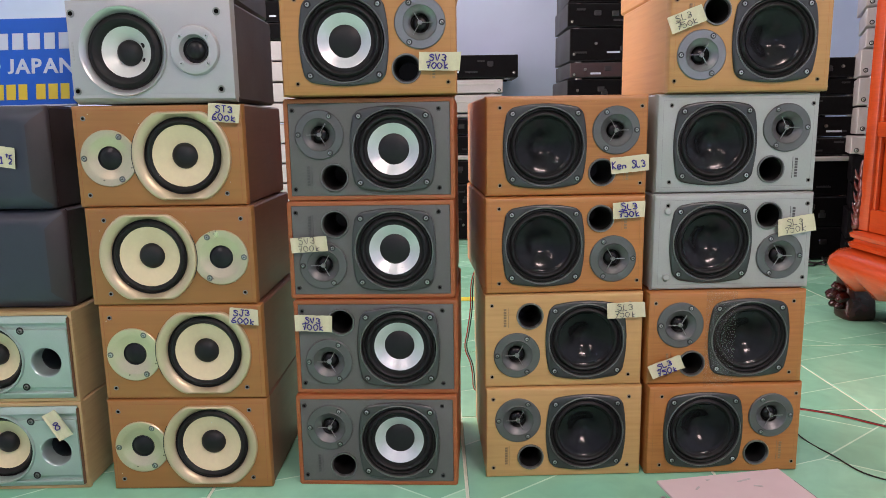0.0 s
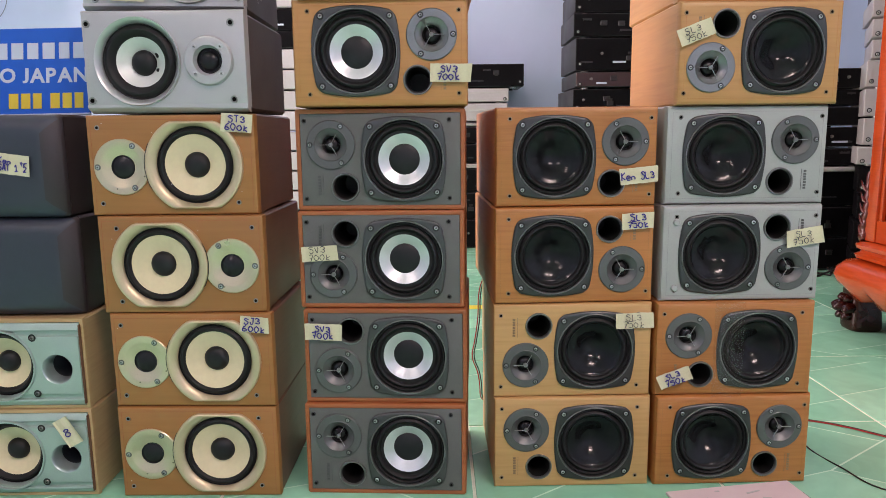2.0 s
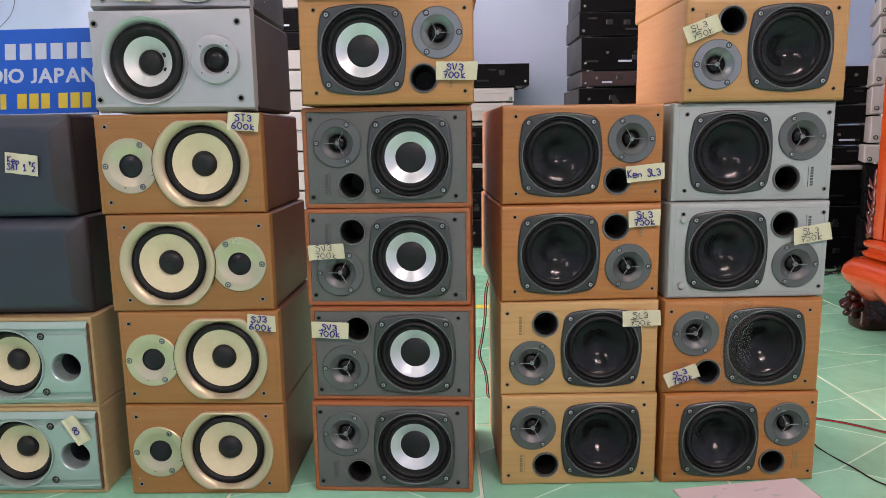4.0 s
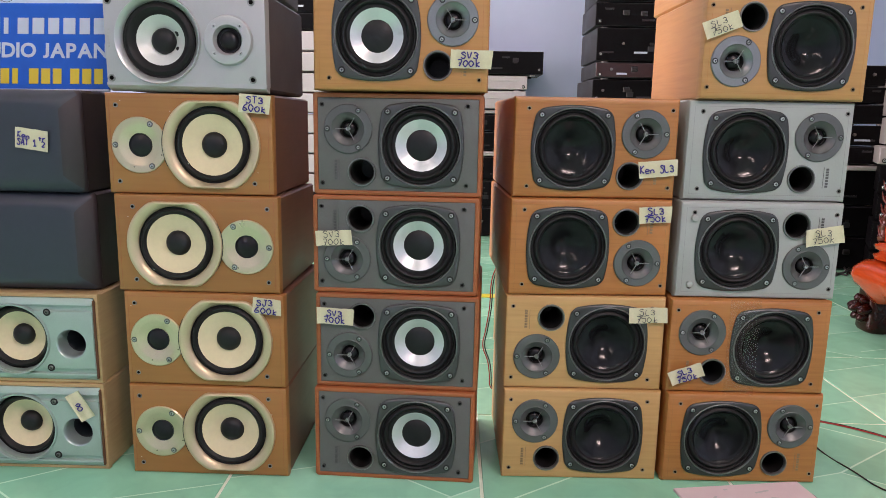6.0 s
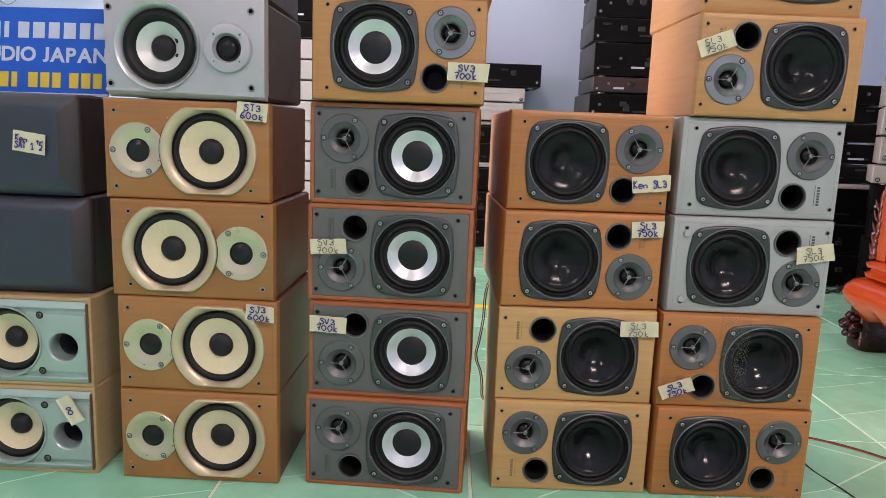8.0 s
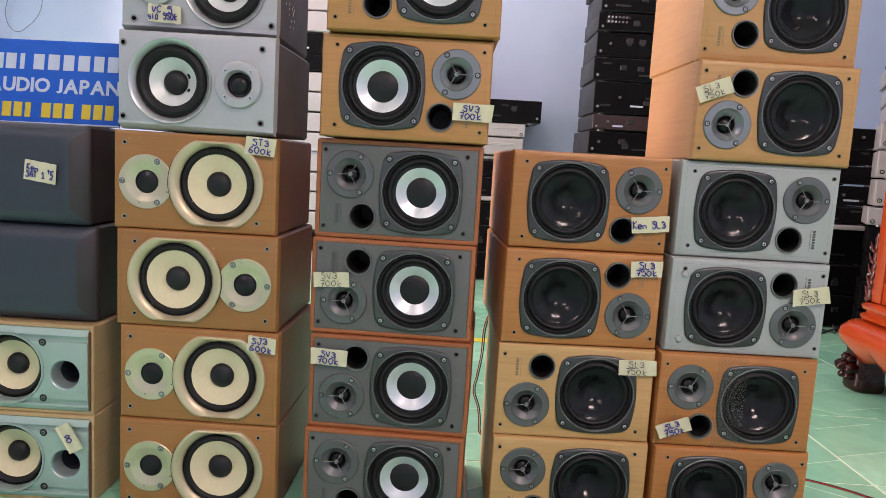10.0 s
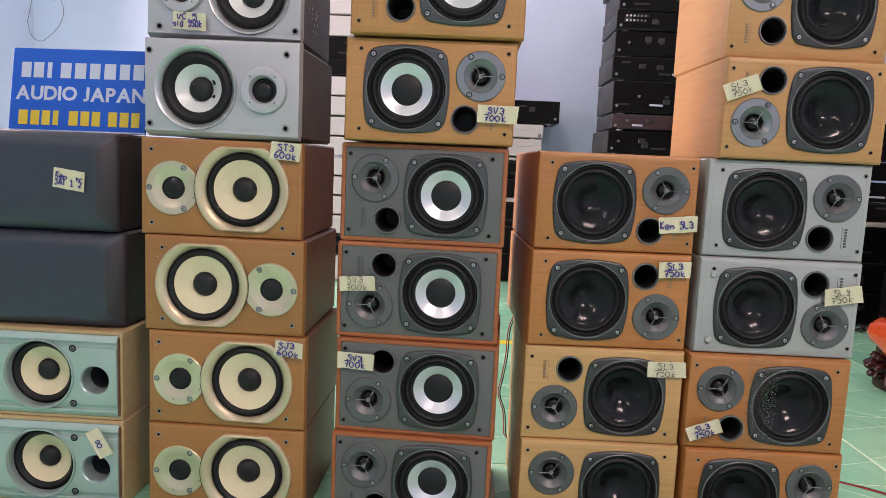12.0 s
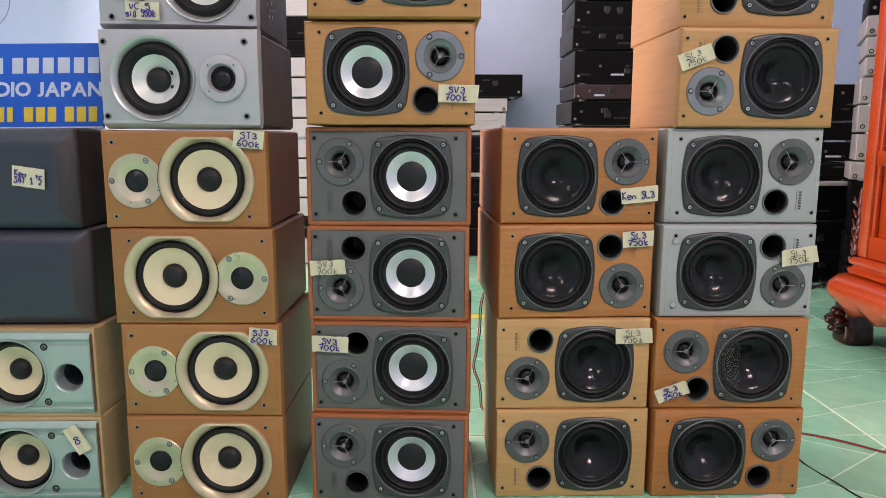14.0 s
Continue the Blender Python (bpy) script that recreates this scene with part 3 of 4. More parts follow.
def bookshelf_speaker(at, body, baffle, sx, sz, white, label, group, kw=KW, dz=0.0, deep=0.262):
    """sx = +1: bass driver to the right; sz = +1: treble driver above the port."""
    sp = empty("bookshelf_speaker", at, label, "loudspeaker", group)
    wx, tx, tz, px, pz = 0.0365 * sx, -0.0775 * sx, 0.0237 * sz + dz, -0.0560 * sx, -0.0425 * sz + dz
    holes = [circle(0.0620, wx, dz, 44), circle(0.030, tx, tz, 32), circle(0.0208, px, pz, 28)]
    if baffle == "grey_baffle":
        part("cabinet", shell(kw, KH, deep, 0.0, 0.0072), body, sp)
        part("baffle", holed(rect(kw - 0.0152, KH - 0.0152), holes, -0.0008, -0.012, 0.0006), baffle, sp, "flat dark grey front panel", smooth=25)
    else:
        part("cabinet", shell(kw, KH, deep, -0.016), body, sp)
        part("baffle", holed(rect(kw, KH), holes, 0.0, -0.0160, 0.0048 if body == "beech_vinyl" else 0.0072), baffle, sp, smooth=25)
        if body != "beech_vinyl":
            # Grooves are flat strips, their shade put into a darker colour.
            for x, z, w, h in ((0, KH / 2 - 0.0098, kw - 0.0194, 0.0004), (0, -KH / 2 + 0.0098, kw - 0.0194, 0.0004), (kw / 2 - 0.0098, 0, 0.0004, KH - 0.0194), (-kw / 2 + 0.0098, 0, 0.0004, KH - 0.0194)):
                part("groove", block(w, 0.0002, h, (x, -0.00005, z), 0), "silver_groove_shade" if body == "silver_vinyl" else "cherry_vinyl" if body in ("honey_vinyl", "amber_vinyl") else "caramel_vinyl", sp, smooth=0)
    woofer_plate(sp, wx, dz, white)
    tweeter_disc(sp, tx, tz, 180 if sx > 0 else 0, "tweeter_plate_pale" if body in ("honey_vinyl", "amber_vinyl") else "tweeter_plate")
    bass_port(sp, px, pz)
    for a in (-1, 1):
        for b in (-1, 1):
            peg_socket(sp, (0.1080 if a > 0 else -0.1185) * sx, b * 0.0608, 0.0, "slate_plate" if baffle == "grey_baffle" else "mark_ink" if baffle in ("honey_vinyl", "amber_vinyl") else "socket_rim" if baffle != "silver_vinyl" else "dark_steel", 0.95)
    brand_mark(sp, -0.0970 * sx, -0.0400 * sz, sx, "mark_grey" if baffle in ("silver_vinyl", "grey_baffle") else "mark_ink")
    return sp


AW, AH = 0.2632, 0.1563
ASTEP = 0.1570


def champagne_speaker(at, sx, label, group):
    """Caramel box with a flat-cut champagne bass ring and a round champagne treble plate."""
    sp = empty("bookshelf_speaker", at, label, "loudspeaker", group)
    wx, tx = 0.0350 * sx, -0.0785 * sx
    # Cabinet sides take the shaded copy of the caramel colour.
    part("cabinet", shell(AW, AH, 0.252, -0.016), "shaded_brown_vinyl", sp)
    part("baffle", holed(rect(AW, AH), [circle(0.0640, wx, 0.0, 44), circle(0.0260, tx, -0.002, 32)], 0.0, -0.0160, 0.0050), "caramel_vinyl", sp, smooth=25)
    # Groove lines: flat dark strips in place of shaded cuts.
    for x, z, w, h in ((0, AH / 2 - 0.0075, AW - 0.015, 0.0005), (AW / 2 - 0.0075, 0, 0.0005, AH - 0.015), (-AW / 2 + 0.0075, 0, 0.0005, AH - 0.015)):
        part("groove", block(w, 0.0002, h, (x, -0.00005, z), 0), "redwood_vinyl", sp, smooth=0)
    flat = 0.0678
    loops = [ring(0.0768, 0.0, wx, 0, 64, flat), ring(0.0768, 0.0040, wx, 0, 64, flat), ring(0.0758, 0.0058, wx, 0, 64, flat - 0.0010), ring(0.0740, 0.0066, wx, 0, 64, flat - 0.0022), ring(0.0712, 0.0064, wx, 0, 64, flat - 0.0036), ring(0.0655, 0.0040, wx, 0, 64, 0.0630), ring(0.0606, -0.0004, wx, 0, 64), ring(0.0596, -0.003, wx, 0, 64)]
    fr = part("woofer_frame", loft(loops), "champagne_ring", sp, "champagne metal ring cut flat above and below")
    part("surround", turned([(0.0600, -0.0025), (0.0588, -0.0005), (0.0576, -0.0020), (0.0562, -0.0004), (0.0540, 0.0016), (0.0515, 0.0014), (0.0490, -0.0008), (0.0474, -0.0036)], wx, 0.0), "rubber", fr)
    part("cone", turned([(0.0478, -0.0028), (0.0462, -0.0034), (0.036, -0.0072), (0.0190, -0.0128)], wx, 0.0), "cream_cone", fr, "cream paper cone")
    part("dust_cap", turned([(0.0202, -0.0124), (0.0192, -0.0098), (0.0160, -0.0060), (0.0110, -0.0034), (0.0055, -0.0021), (0.0008, -0.0018)], wx, 0.0, tip=True), "dust_cap", fr)
    pl = part("tweeter_plate", turned([(0.0438, -0.001), (0.0438, 0.0022), (0.0428, 0.0032), (0.0340, 0.0031), (0.0310, 0.0022), (0.0250, -0.0004), (0.0205, -0.0016), (0.0185, -0.0022)], tx, -0.002), "champagne", sp, "round champagne metal plate")
    part("dome", turned([(0.0188, -0.0024), (0.0180, -0.0012), (0.0168, -0.0026), (0.0152, -0.0022), (0.0120, -0.0002), (0.0080, 0.0014), (0.0040, 0.0022), (0.0006, 0.0025)], tx, -0.002, n=32, tip=True), "dome", pl)
    # Black arc laid on the plate for the shade beside the ring.
    arc = [radians((180 if sx > 0 else 0) - 27 + 54 * i / 16) for i in range(17)]
    part("gap_strip", loft([[(wx + r * math.cos(a), -0.0036, r * math.sin(a)) for a in arc] for r in (0.0760, 0.0780)], close=False), "port_black", fr)
    for k in range(3):
        a = radians((180 if sx > 0 else 0) + 120 * k)
        screw(pl, tx + 0.0375 * math.cos(a), -0.002 + 0.0375 * math.sin(a), 0.0031, 0.0028, "steel", "dark_steel")
    rnd = random.Random(int(at.translation.z * 1000))
    for k in range(6):
        fleck = shared(("fleck", k), lambda: turned([(0.0007, 0.0), (0.0006, 0.0004), (0.0002, 0.0005)], n=7, tip=True), "torn")
        part("fleck", fleck, "torn", sp, at=pose(rnd.uniform(-0.125, 0.125), 0, rnd.uniform(-0.07, 0.07)))
    for a in (-1, 1):
        for b in (-1, 1):
            peg_socket(sp, (0.1010 if a > 0 else -0.1135) * sx, b * 0.0590, 0.0, "guard_grey")
    return sp


def silver_speaker(at, sx, label, group, torn):
    """Silver front with a moulded bass ring; dark brown sides. sx = +1: bass to the left."""
    w, h = 0.2485, 0.1525
    sp = empty("bookshelf_speaker", at, label, "loudspeaker", group)
    wx, tx = -0.0405 * sx, 0.0680 * sx
    part("cabinet", shell(w - 0.003, h - 0.004, 0.245, -0.018, edge=0.005), "brown_black_side", sp, "dark brown cabinet sides")
    part("baffle", holed(rect(w, h - 0.009, 0.0, 0.0045), [circle(0.0620, wx, 0.001, 44), circle(0.0230, tx, 0.001, 32)], 0.0, -0.0190, 0.0060), "silver_paint", sp, smooth=40)
    chin = []
    for i in range(17):
        x = -w / 2 + 0.0012 + (w - 0.0024) * i / 16
        sag = 0.0030 * (i / 16) ** 2
        chin.append([(x, 0.0006, -h / 2 + 0.0135), (x, 0.0004, -h / 2 + 0.0095 - sag), (x, 0.0030, -h / 2 + 0.0070 - sag), (x, 0.0165, -h / 2 + 0.0006), (x, 0.0188, -h / 2 + 0.0004), (x, 0.0188, -h / 2 + 0.0135)])
    part("lower_bevel", loft(chin, cap_first=True, cap_last=True), "silver_paint", sp, smooth=30)
    fr = part("woofer_frame", turned([(0.0662, -0.001), (0.0660, 0.0030), (0.0650, 0.0046), (0.0636, 0.0040), (0.0604, 0.0000), (0.0568, -0.0044), (0.0560, -0.0062)], wx, 0.001, n=56), "silver_ring", sp)
    part("surround", turned([(0.0564, -0.0056), (0.0550, -0.0036), (0.0536, -0.0046), (0.0508, -0.0016), (0.0476, -0.0006), (0.0440, -0.0022), (0.0408, -0.0062), (0.0376, -0.0096)], wx, 0.001), "rubber", fr)
    part("cone", turned([(0.0381, -0.0094), (0.0371, -0.0101), (0.0310, -0.0150), (0.0185, -0.0240)], wx, 0.001), "white_cone", fr, "off-white cone" + (" with two dark torn spots" if torn else ""))
    part("dust_cap", turned([(0.0195, -0.0236), (0.0188, -0.0206), (0.0155, -0.0164), (0.0105, -0.0138), (0.0050, -0.0127), (0.0008, -0.0124)], wx, 0.001, tip=True), "dust_cap", fr)
    if torn:
        for dx, dz, r in ((0.0225, 0.0120, 0.0046), (0.0225, -0.0125, 0.0042)):
            bm = bmesh.new()
            loft([[(wx + dx + rr * math.cos(a) * (1 + 0.25 * math.sin(3 * a)), 0.0212 - dy - 0.35 * (rr * math.cos(a)), 0.001 + dz + rr * 1.2 * math.sin(a)) for a in [2 * math.pi * i / 14 for i in range(14)]] for rr, dy in ((r, 0.0), (r * 0.8, 0.0022), (r * 0.3, 0.0030))], cap_last=True, bm=bm)
            part("tear", bm, "dust_cap", fr)
    pl = part("tweeter_plate", turned([(0.0372, -0.001), (0.0370, 0.0030), (0.0352, 0.0072), (0.0330, 0.0080), (0.0225, 0.0074), (0.0212, 0.0050), (0.0188, -0.0010)], tx, 0.001), "silver_paint", sp)
    part("dome", turned([(0.0192, -0.0010), (0.0180, 0.0004), (0.0168, -0.0020), (0.0146, -0.0020), (0.0136, 0.0006), (0.0100, 0.0036), (0.0050, 0.0050), (0.0006, 0.0054)], tx, 0.001, n=32, tip=True), "dome", pl)
    for a in (45, 135, 225, 315):
        screw(pl, tx + 0.0280 * math.cos(radians(a)), 0.001 + 0.0280 * math.sin(radians(a)), 0.0078, 0.0025, "steel", "silver_ring")
    for a in (-1, 1):
        for b in (-1, 1):
            peg_socket(sp, (0.1030 if a > 0 else -0.1145) * sx, b * 0.0565, 0.0, "guard_grey", 1.5)
    bars(sp, "shelf_board", [(-0.1165 * sx, -0.010 + 0.0048 * k, 0.003, 0.003) for k in range(6)], 0.0002, "brand_mark")
    return sp


def mint_speaker(at, label, group):
    """Maple box with a mint green moulded front: bass driver in a deep ring, bare round port."""
    w, h = 0.290, 0.1525
    sp = empty("bookshelf_speaker", at, label, "loudspeaker", group)
    wx, px = 0.0065, 0.1010
    part("cabinet", shell(w, h, 0.225, -0.012), "maple_side_vinyl", sp, "pale maple cabinet sides")
    part("front_frame", holed(rect(w, h), [rect(w - 0.012, h - 0.012)], -0.002, -0.0125, 0.003), "maple_side_vinyl", sp)
    bw, bh = w - 0.013, h - 0.013
    fz, rr = 0.0485, 0.0602
    # the flat of the front bulges round the deep bass ring
    a0 = math.asin(fz / rr)
    arc = [a0 + (math.pi - 2 * a0) * i / 16 for i in range(17)]
    outline = [(-bw / 2, -fz)] + [(wx - rr * math.cos(a), -rr * math.sin(a)) for a in arc] + [(bw / 2, -fz), (bw / 2, fz)] + [(wx + rr * math.cos(a), rr * math.sin(a)) for a in arc] + [(-bw / 2, fz)]
    part("baffle", holed(outline, [circle(0.0560, wx, 0.0, 48), circle(0.0252, px, -0.006, 32)], 0.0062, -0.012, 0.0012), "mint_baffle", sp, smooth=25)
    for s in (-1, 1):
        prof = [(-0.0005, 0.0040), (0.0012, 0.0012), (0.0082, 0.0008), (0.0092, 0.0044), (0.0108, 0.0052), (0.0130, 0.0046), (0.0208, -0.0014), (0.0210, -0.010)]
        bm = bmesh.new()
        for e in (-1, 1):
            near = [wx + e * math.sqrt(max(0.0, (rr - 0.001) ** 2 - (fz + z) ** 2)) for z, d in prof]
            loft([[(x, -d, s * (fz + z)) for x, (z, d) in zip(xs, prof)] for xs in (near, [e * bw / 2] * len(prof))], close=False, bm=bm)
            bm.faces.new([bm.verts.new((e * bw / 2, -d, s * (fz + z))) for z, d in prof + [(-0.0005, -0.010)]])
        part("ridge", bm, "mint_baffle", sp, "mint moulding with a long channel", smooth=30)
    # Brown strip paints in the shade along the front's right edge.
    part("edge_strip", block(0.0030, 0.0110, bh - 0.006, (bw / 2 + 0.0008, 0.0025, 0), 0.001, 1), "shaded_brown_vinyl", sp, "dark brown strip standing in for shade at the front's edge")
    fr = part("woofer_frame", turned([(0.0606, 0.0050), (0.0603, 0.0078), (0.0593, 0.0096), (0.0578, 0.0094), (0.0568, 0.0072), (0.0554, -0.0010), (0.0544, -0.0070)], wx, 0.0, n=56), "mint_ring", sp)
    part("surround", turned([(0.0547, -0.0060), (0.0538, -0.0095), (0.0522, -0.0080), (0.0500, -0.0052), (0.0475, -0.0050), (0.0448, -0.0078), (0.0422, -0.0115)], wx, 0.0), "rubber", fr)
    part("cone", turned([(0.0427, -0.0112), (0.0418, -0.0120), (0.0320, -0.0172), (0.0170, -0.0240)], wx, 0.0), "cream_cone", fr, "cream paper cone")
    part("dust_cap", turned([(0.0184, -0.0234), (0.0177, -0.0200), (0.0146, -0.0152), (0.0098, -0.0126), (0.0050, -0.0114), (0.0008, -0.0110)], wx, 0.0, tip=True), "dust_cap", fr)
    pr = part("port_ring", turned([(0.0262, 0.0060), (0.0252, 0.0063), (0.0240, 0.0054), (0.0228, 0.0030), (0.0219, -0.0010), (0.0213, -0.0080), (0.0210, -0.0200)], px, -0.006), "mint_ring", sp)
    # Deep end of the port in the darkened mint.
    part("port_tube", turned([(0.0211, -0.0195), (0.0204, -0.030), (0.0198, -0.11), (0.002, -0.11)], px, -0.006, tip=True), "mint_port_shade", pr)
    for z in (-1, 1):
        screw(sp, 0.0650, z * 0.0470, 0.0064, 0.0036, "dark_steel")
    return sp


def grille_speaker(at, label, group):
    """Dark box with a pillow-shaped cloth grille over the whole front."""
    w, h = 0.30, 0.1620
    sp = empty("bookshelf_speaker", at, label, "loudspeaker", group)
    part("cabinet", shell(w, h, 0.235, -0.002, 0.0, edge=0.004), "grille_body", sp, "black-brown cabinet")
    bm = bmesh.new()

    def loop(kx, kz, d):
        x, z, c = w / 2 - kx, h / 2 - kz, 0.004 + 0.3 * kx
        return [(-x + c, -d, -z), (x - c, -d, -z), (x, -d, -z + c), (x, -d, z - c), (x - c, -d, z), (-x + c, -d, z), (-x, -d, z - c), (-x, -d, -z + c)]

    loft([loop(0.0005, 0.0005, -0.002), loop(0.0010, 0.0008, 0.002), loop(0.0035, 0.0022, 0.0062), loop(0.0110, 0.0070, 0.0138), loop(0.0200, 0.0130, 0.0208), loop(0.0260, 0.0180, 0.0240), loop(0.0340, 0.0240, 0.0252)], cap_last=True, bm=bm)
    grille = part("grille", bm, "grille_cloth", sp, "dark slate cloth grille, browner on faces turned sideways", smooth=40)
    grille.data.materials.append(MATS["grille_side_tone"])
    # Faces turned sideways take a browner copy of the cloth colour.
    for f in grille.data.polygons:
        f.material_index = 1 if abs(f.normal.x) > 0.45 else 0
    return sp

# ---------------------------------------------------------------- room
def wall(name, pieces, material="wall_paint"):
    bm = bmesh.new()
    for size, centre in pieces:
        block(*size, centre, 0, bm=bm)
    return tagged(part(name, bm, material, smooth=0), "pale blue painted plaster wall", "wall", kind="structure")


X0, X1, Y0, Y1, RH = ROOM["x0"], ROOM["x1"], ROOM["y0"], ROOM["y1"], ROOM["h"]
wall("wall_north", [((X1 - X0 + 0.4, 0.2, RH), ((X0 + X1) / 2, Y1 + 0.1, RH / 2))])
wall("wall_south", [((X1 - X0 + 0.4, 0.2, RH), ((X0 + X1) / 2, Y0 - 0.1, RH / 2))])
wall("wall_east", [((0.2, Y1 - Y0, RH), (X1 + 0.1, (Y0 + Y1) / 2, RH / 2))])
d0, d1, dh = DOOR
wall("wall_west", [((0.2, d0 - Y0, RH), (X0 - 0.1, (d0 + Y0) / 2, RH / 2)), ((0.2, Y1 - d1, RH), (X0 - 0.1, (d1 + Y1) / 2, RH / 2)), ((0.2, d1 - d0, RH - dh), (X0 - 0.1, (d0 + d1) / 2, (RH + dh) / 2))])
ceil = part("ceiling", block(X1 - X0 + 0.4, Y1 - Y0 + 0.4, 0.12, ((X0 + X1) / 2, (Y0 + Y1) / 2, RH + 0.062), 0), "ceiling_paint", smooth=0)
tagged(ceil, "white painted ceiling", "ceiling", kind="structure")
floor = part("floor", block(X1 - X0 + 0.4, Y1 - Y0 + 0.4, 0.1, ((X0 + X1) / 2, (Y0 + Y1) / 2, -0.0516), 0), "grout", smooth=0)
tagged(floor, "glossy green tiled floor with pale grout", "floor", kind="structure")
ground = part("ground", block(400, 400, 0.1, (0, 0, -0.18), 0), "shelf_board", smooth=0)
tagged(ground, "grey concrete ground outside", "ground", kind="structure")

# ---------------------------------------------------------------- the five stacks
GROUP = "stacked loudspeakers"


def front(x, y, z, h, yaw):
    return pose(x, y, z + h / 2, 0, 0, yaw)


# mint pair, dark pair
E_BOXES = [mint_speaker(front(-0.740, 1.090, 0.0, 0.1525, 0.4), "mint green fronted speaker in pale maple box on the floor", GROUP),
           mint_speaker(front(-0.741, 1.093, 0.1527, 0.1525, -0.2), "mint green fronted speaker in pale maple box, stacked", GROUP)]
price_tag(E_BOXES[0], "8", 0.1120, 0.043, 0.026, 0.050, -28, size=0.022, d=0.0125, seed=3)
E_BOXES.append(grille_speaker(front(-0.752, 1.125, 0.3055, 0.162, 0.6), "black speaker with rounded slate cloth grille", GROUP))
E_BOXES.append(grille_speaker(front(-0.760, 1.120, 0.4678, 0.162, -0.4), "black cloth-grilled speaker with a paper price tag", GROUP))
price_tag(E_BOXES[3], "Ken  tr\nSAT 1 2", 0.081, 0.004, 0.052, 0.032, 8, size=0.0155, d=0.0272, seed=4)

# caramel stack with silver pair on top
for k, (x, y, yaw, sx) in enumerate([(-0.4187, 1.0855, -0.5, 1), (-0.4196, 1.0878, -1.4, 1), (-0.4262, 1.0906, -0.7, -1), (-0.4343, 1.0990, -0.35, 1)]):
    sp = champagne_speaker(front(x, y, k * ASTEP, AH, yaw), sx, "caramel wood speaker with cream cone and champagne rings", GROUP)
    if k == 1:
        price_tag(sp, "SJ3\n600k", 0.1055, 0.0610, 0.046, 0.026, 5, seed=5, size=0.0165, d=0.0066)
    if k == 3:
        price_tag(sp, "ST3\n600k", 0.1060, 0.0640, 0.048, 0.028, 4, seed=6, size=0.0165, d=0.0066)
silver_speaker(front(-0.4315, 1.0900, 0.6290, 0.1525, -0.5), 1, "silver speaker with white cone torn beside its dust cap", GROUP, True)
sp = silver_speaker(front(-0.4390, 1.1200, 0.7835, 0.1525, 0.8), -1, "silver speaker with white cone and a price tag", GROUP, False)
price_tag(sp, "VC.5\ngiá 550k", -0.0520, -0.0480, 0.052, 0.027, 3, seed=7, size=0.0155)

rnd = random.Random(21)
for k in range(14):
    r = rnd.uniform(0.0012, 0.0034)
    bm = loft([[(0.0003 * j, r * rnd.uniform(0.5, 1.2) * math.cos(a), r * rnd.uniform(0.6, 1.5) * math.sin(a)) for a in [2 * math.pi * i / 9 for i in range(9)]] for j in (0, 1)], cap_last=True)
    part("paint_chip", bm, "torn", sp, "white chip in the dark side", at=pose(0.1240, 0.055 + rnd.uniform(0, 0.07), -0.052 + rnd.uniform(0, 0.05)))

# grey-fronted stack with two honey boxes on top
B_ROWS = [(-0.1107, 1.0868, -2.8, 1, 1), (-0.1077, 1.0925, -2.8, 1, -1), (-0.1112, 1.0985, -2.6, 1, -1), (-0.1090, 1.1011, -2.2, 1, 1)]
for k, (x, y, yaw, sx, sz) in enumerate(B_ROWS):
    sp = bookshelf_speaker(front(x, y, k * KSTEP, KH, yaw), "redwood_vinyl", "grey_baffle", sx, sz, True, "redwood speaker with grey front and silver-white cone", GROUP, 0.2655, deep=0.31 if k > 1 else 0.262)
    if k == 1:
        price_tag(sp, "SV3\n700k", -0.0990, 0.0420, 0.060, 0.027, 2, seed=8)
    if k == 2:
        price_tag(sp, "SV3\n700k", -0.0975, 0.0110, 0.058, 0.024, -3, seed=9, ink="grey_ink")
sp = bookshelf_speaker(front(-0.1040, 1.0860, 4 * KSTEP + 0.002, KH, 0.0), "amber_vinyl", "amber_vinyl", -1, 1, True, "honey wood speaker with silver-white cone and price tag", GROUP, 0.2645, 0.002)
price_tag(sp, "SV3\n700k", 0.1060, -0.0310, 0.062, 0.027, 1, seed=10)
bookshelf_speaker(front(-0.0960, 1.0720, 5 * KSTEP + 0.0035, KH, 0.6), "amber_vinyl", "amber_vinyl", 1, 1, True, "honey wood speaker with silver-white cone", GROUP, 0.2645, 0.004)

# black-coned stacks
C_ROWS = [(0.2010, 1.1076, 1.0, "beech_vinyl", 1, 1, "pale beech speaker with glossy black cone on the floor"),
          (0.1995, 1.1134, 0.9, "beech_vinyl", 1, -1, "pale beech speaker with glossy black cone and tag"),
          (0.2010, 1.1171, 2.8, "cherry_vinyl", -1, -1, "cherry wood speaker with glossy black cone and tag"),
          (0.2030, 1.1246, 2.6, "cherry_vinyl", -1, 1, "cherry wood speaker with glossy black cone and tag")]
for k, (x, y, yaw, body, sx, sz, label) in enumerate(C_ROWS):
    sp = bookshelf_speaker(front(x, y, k * KSTEP, KH, yaw), body, body, sx, sz, False, label, GROUP, deep=0.33 if k > 1 else 0.262)
    if k == 1:
        price_tag(sp, "SL3\n750k", 0.1000, 0.0510, 0.062, 0.026, -2, seed=11, ink="grey_ink")
    if k == 2:
        price_tag(sp, "SL3\n750k", 0.1000, 0.0560, 0.052, 0.026, -3, seed=12)
    if k == 3:
        price_tag(sp, "Ken SL3", 0.0990, -0.0300, 0.062, 0.026, -5, seed=13, size=0.018)
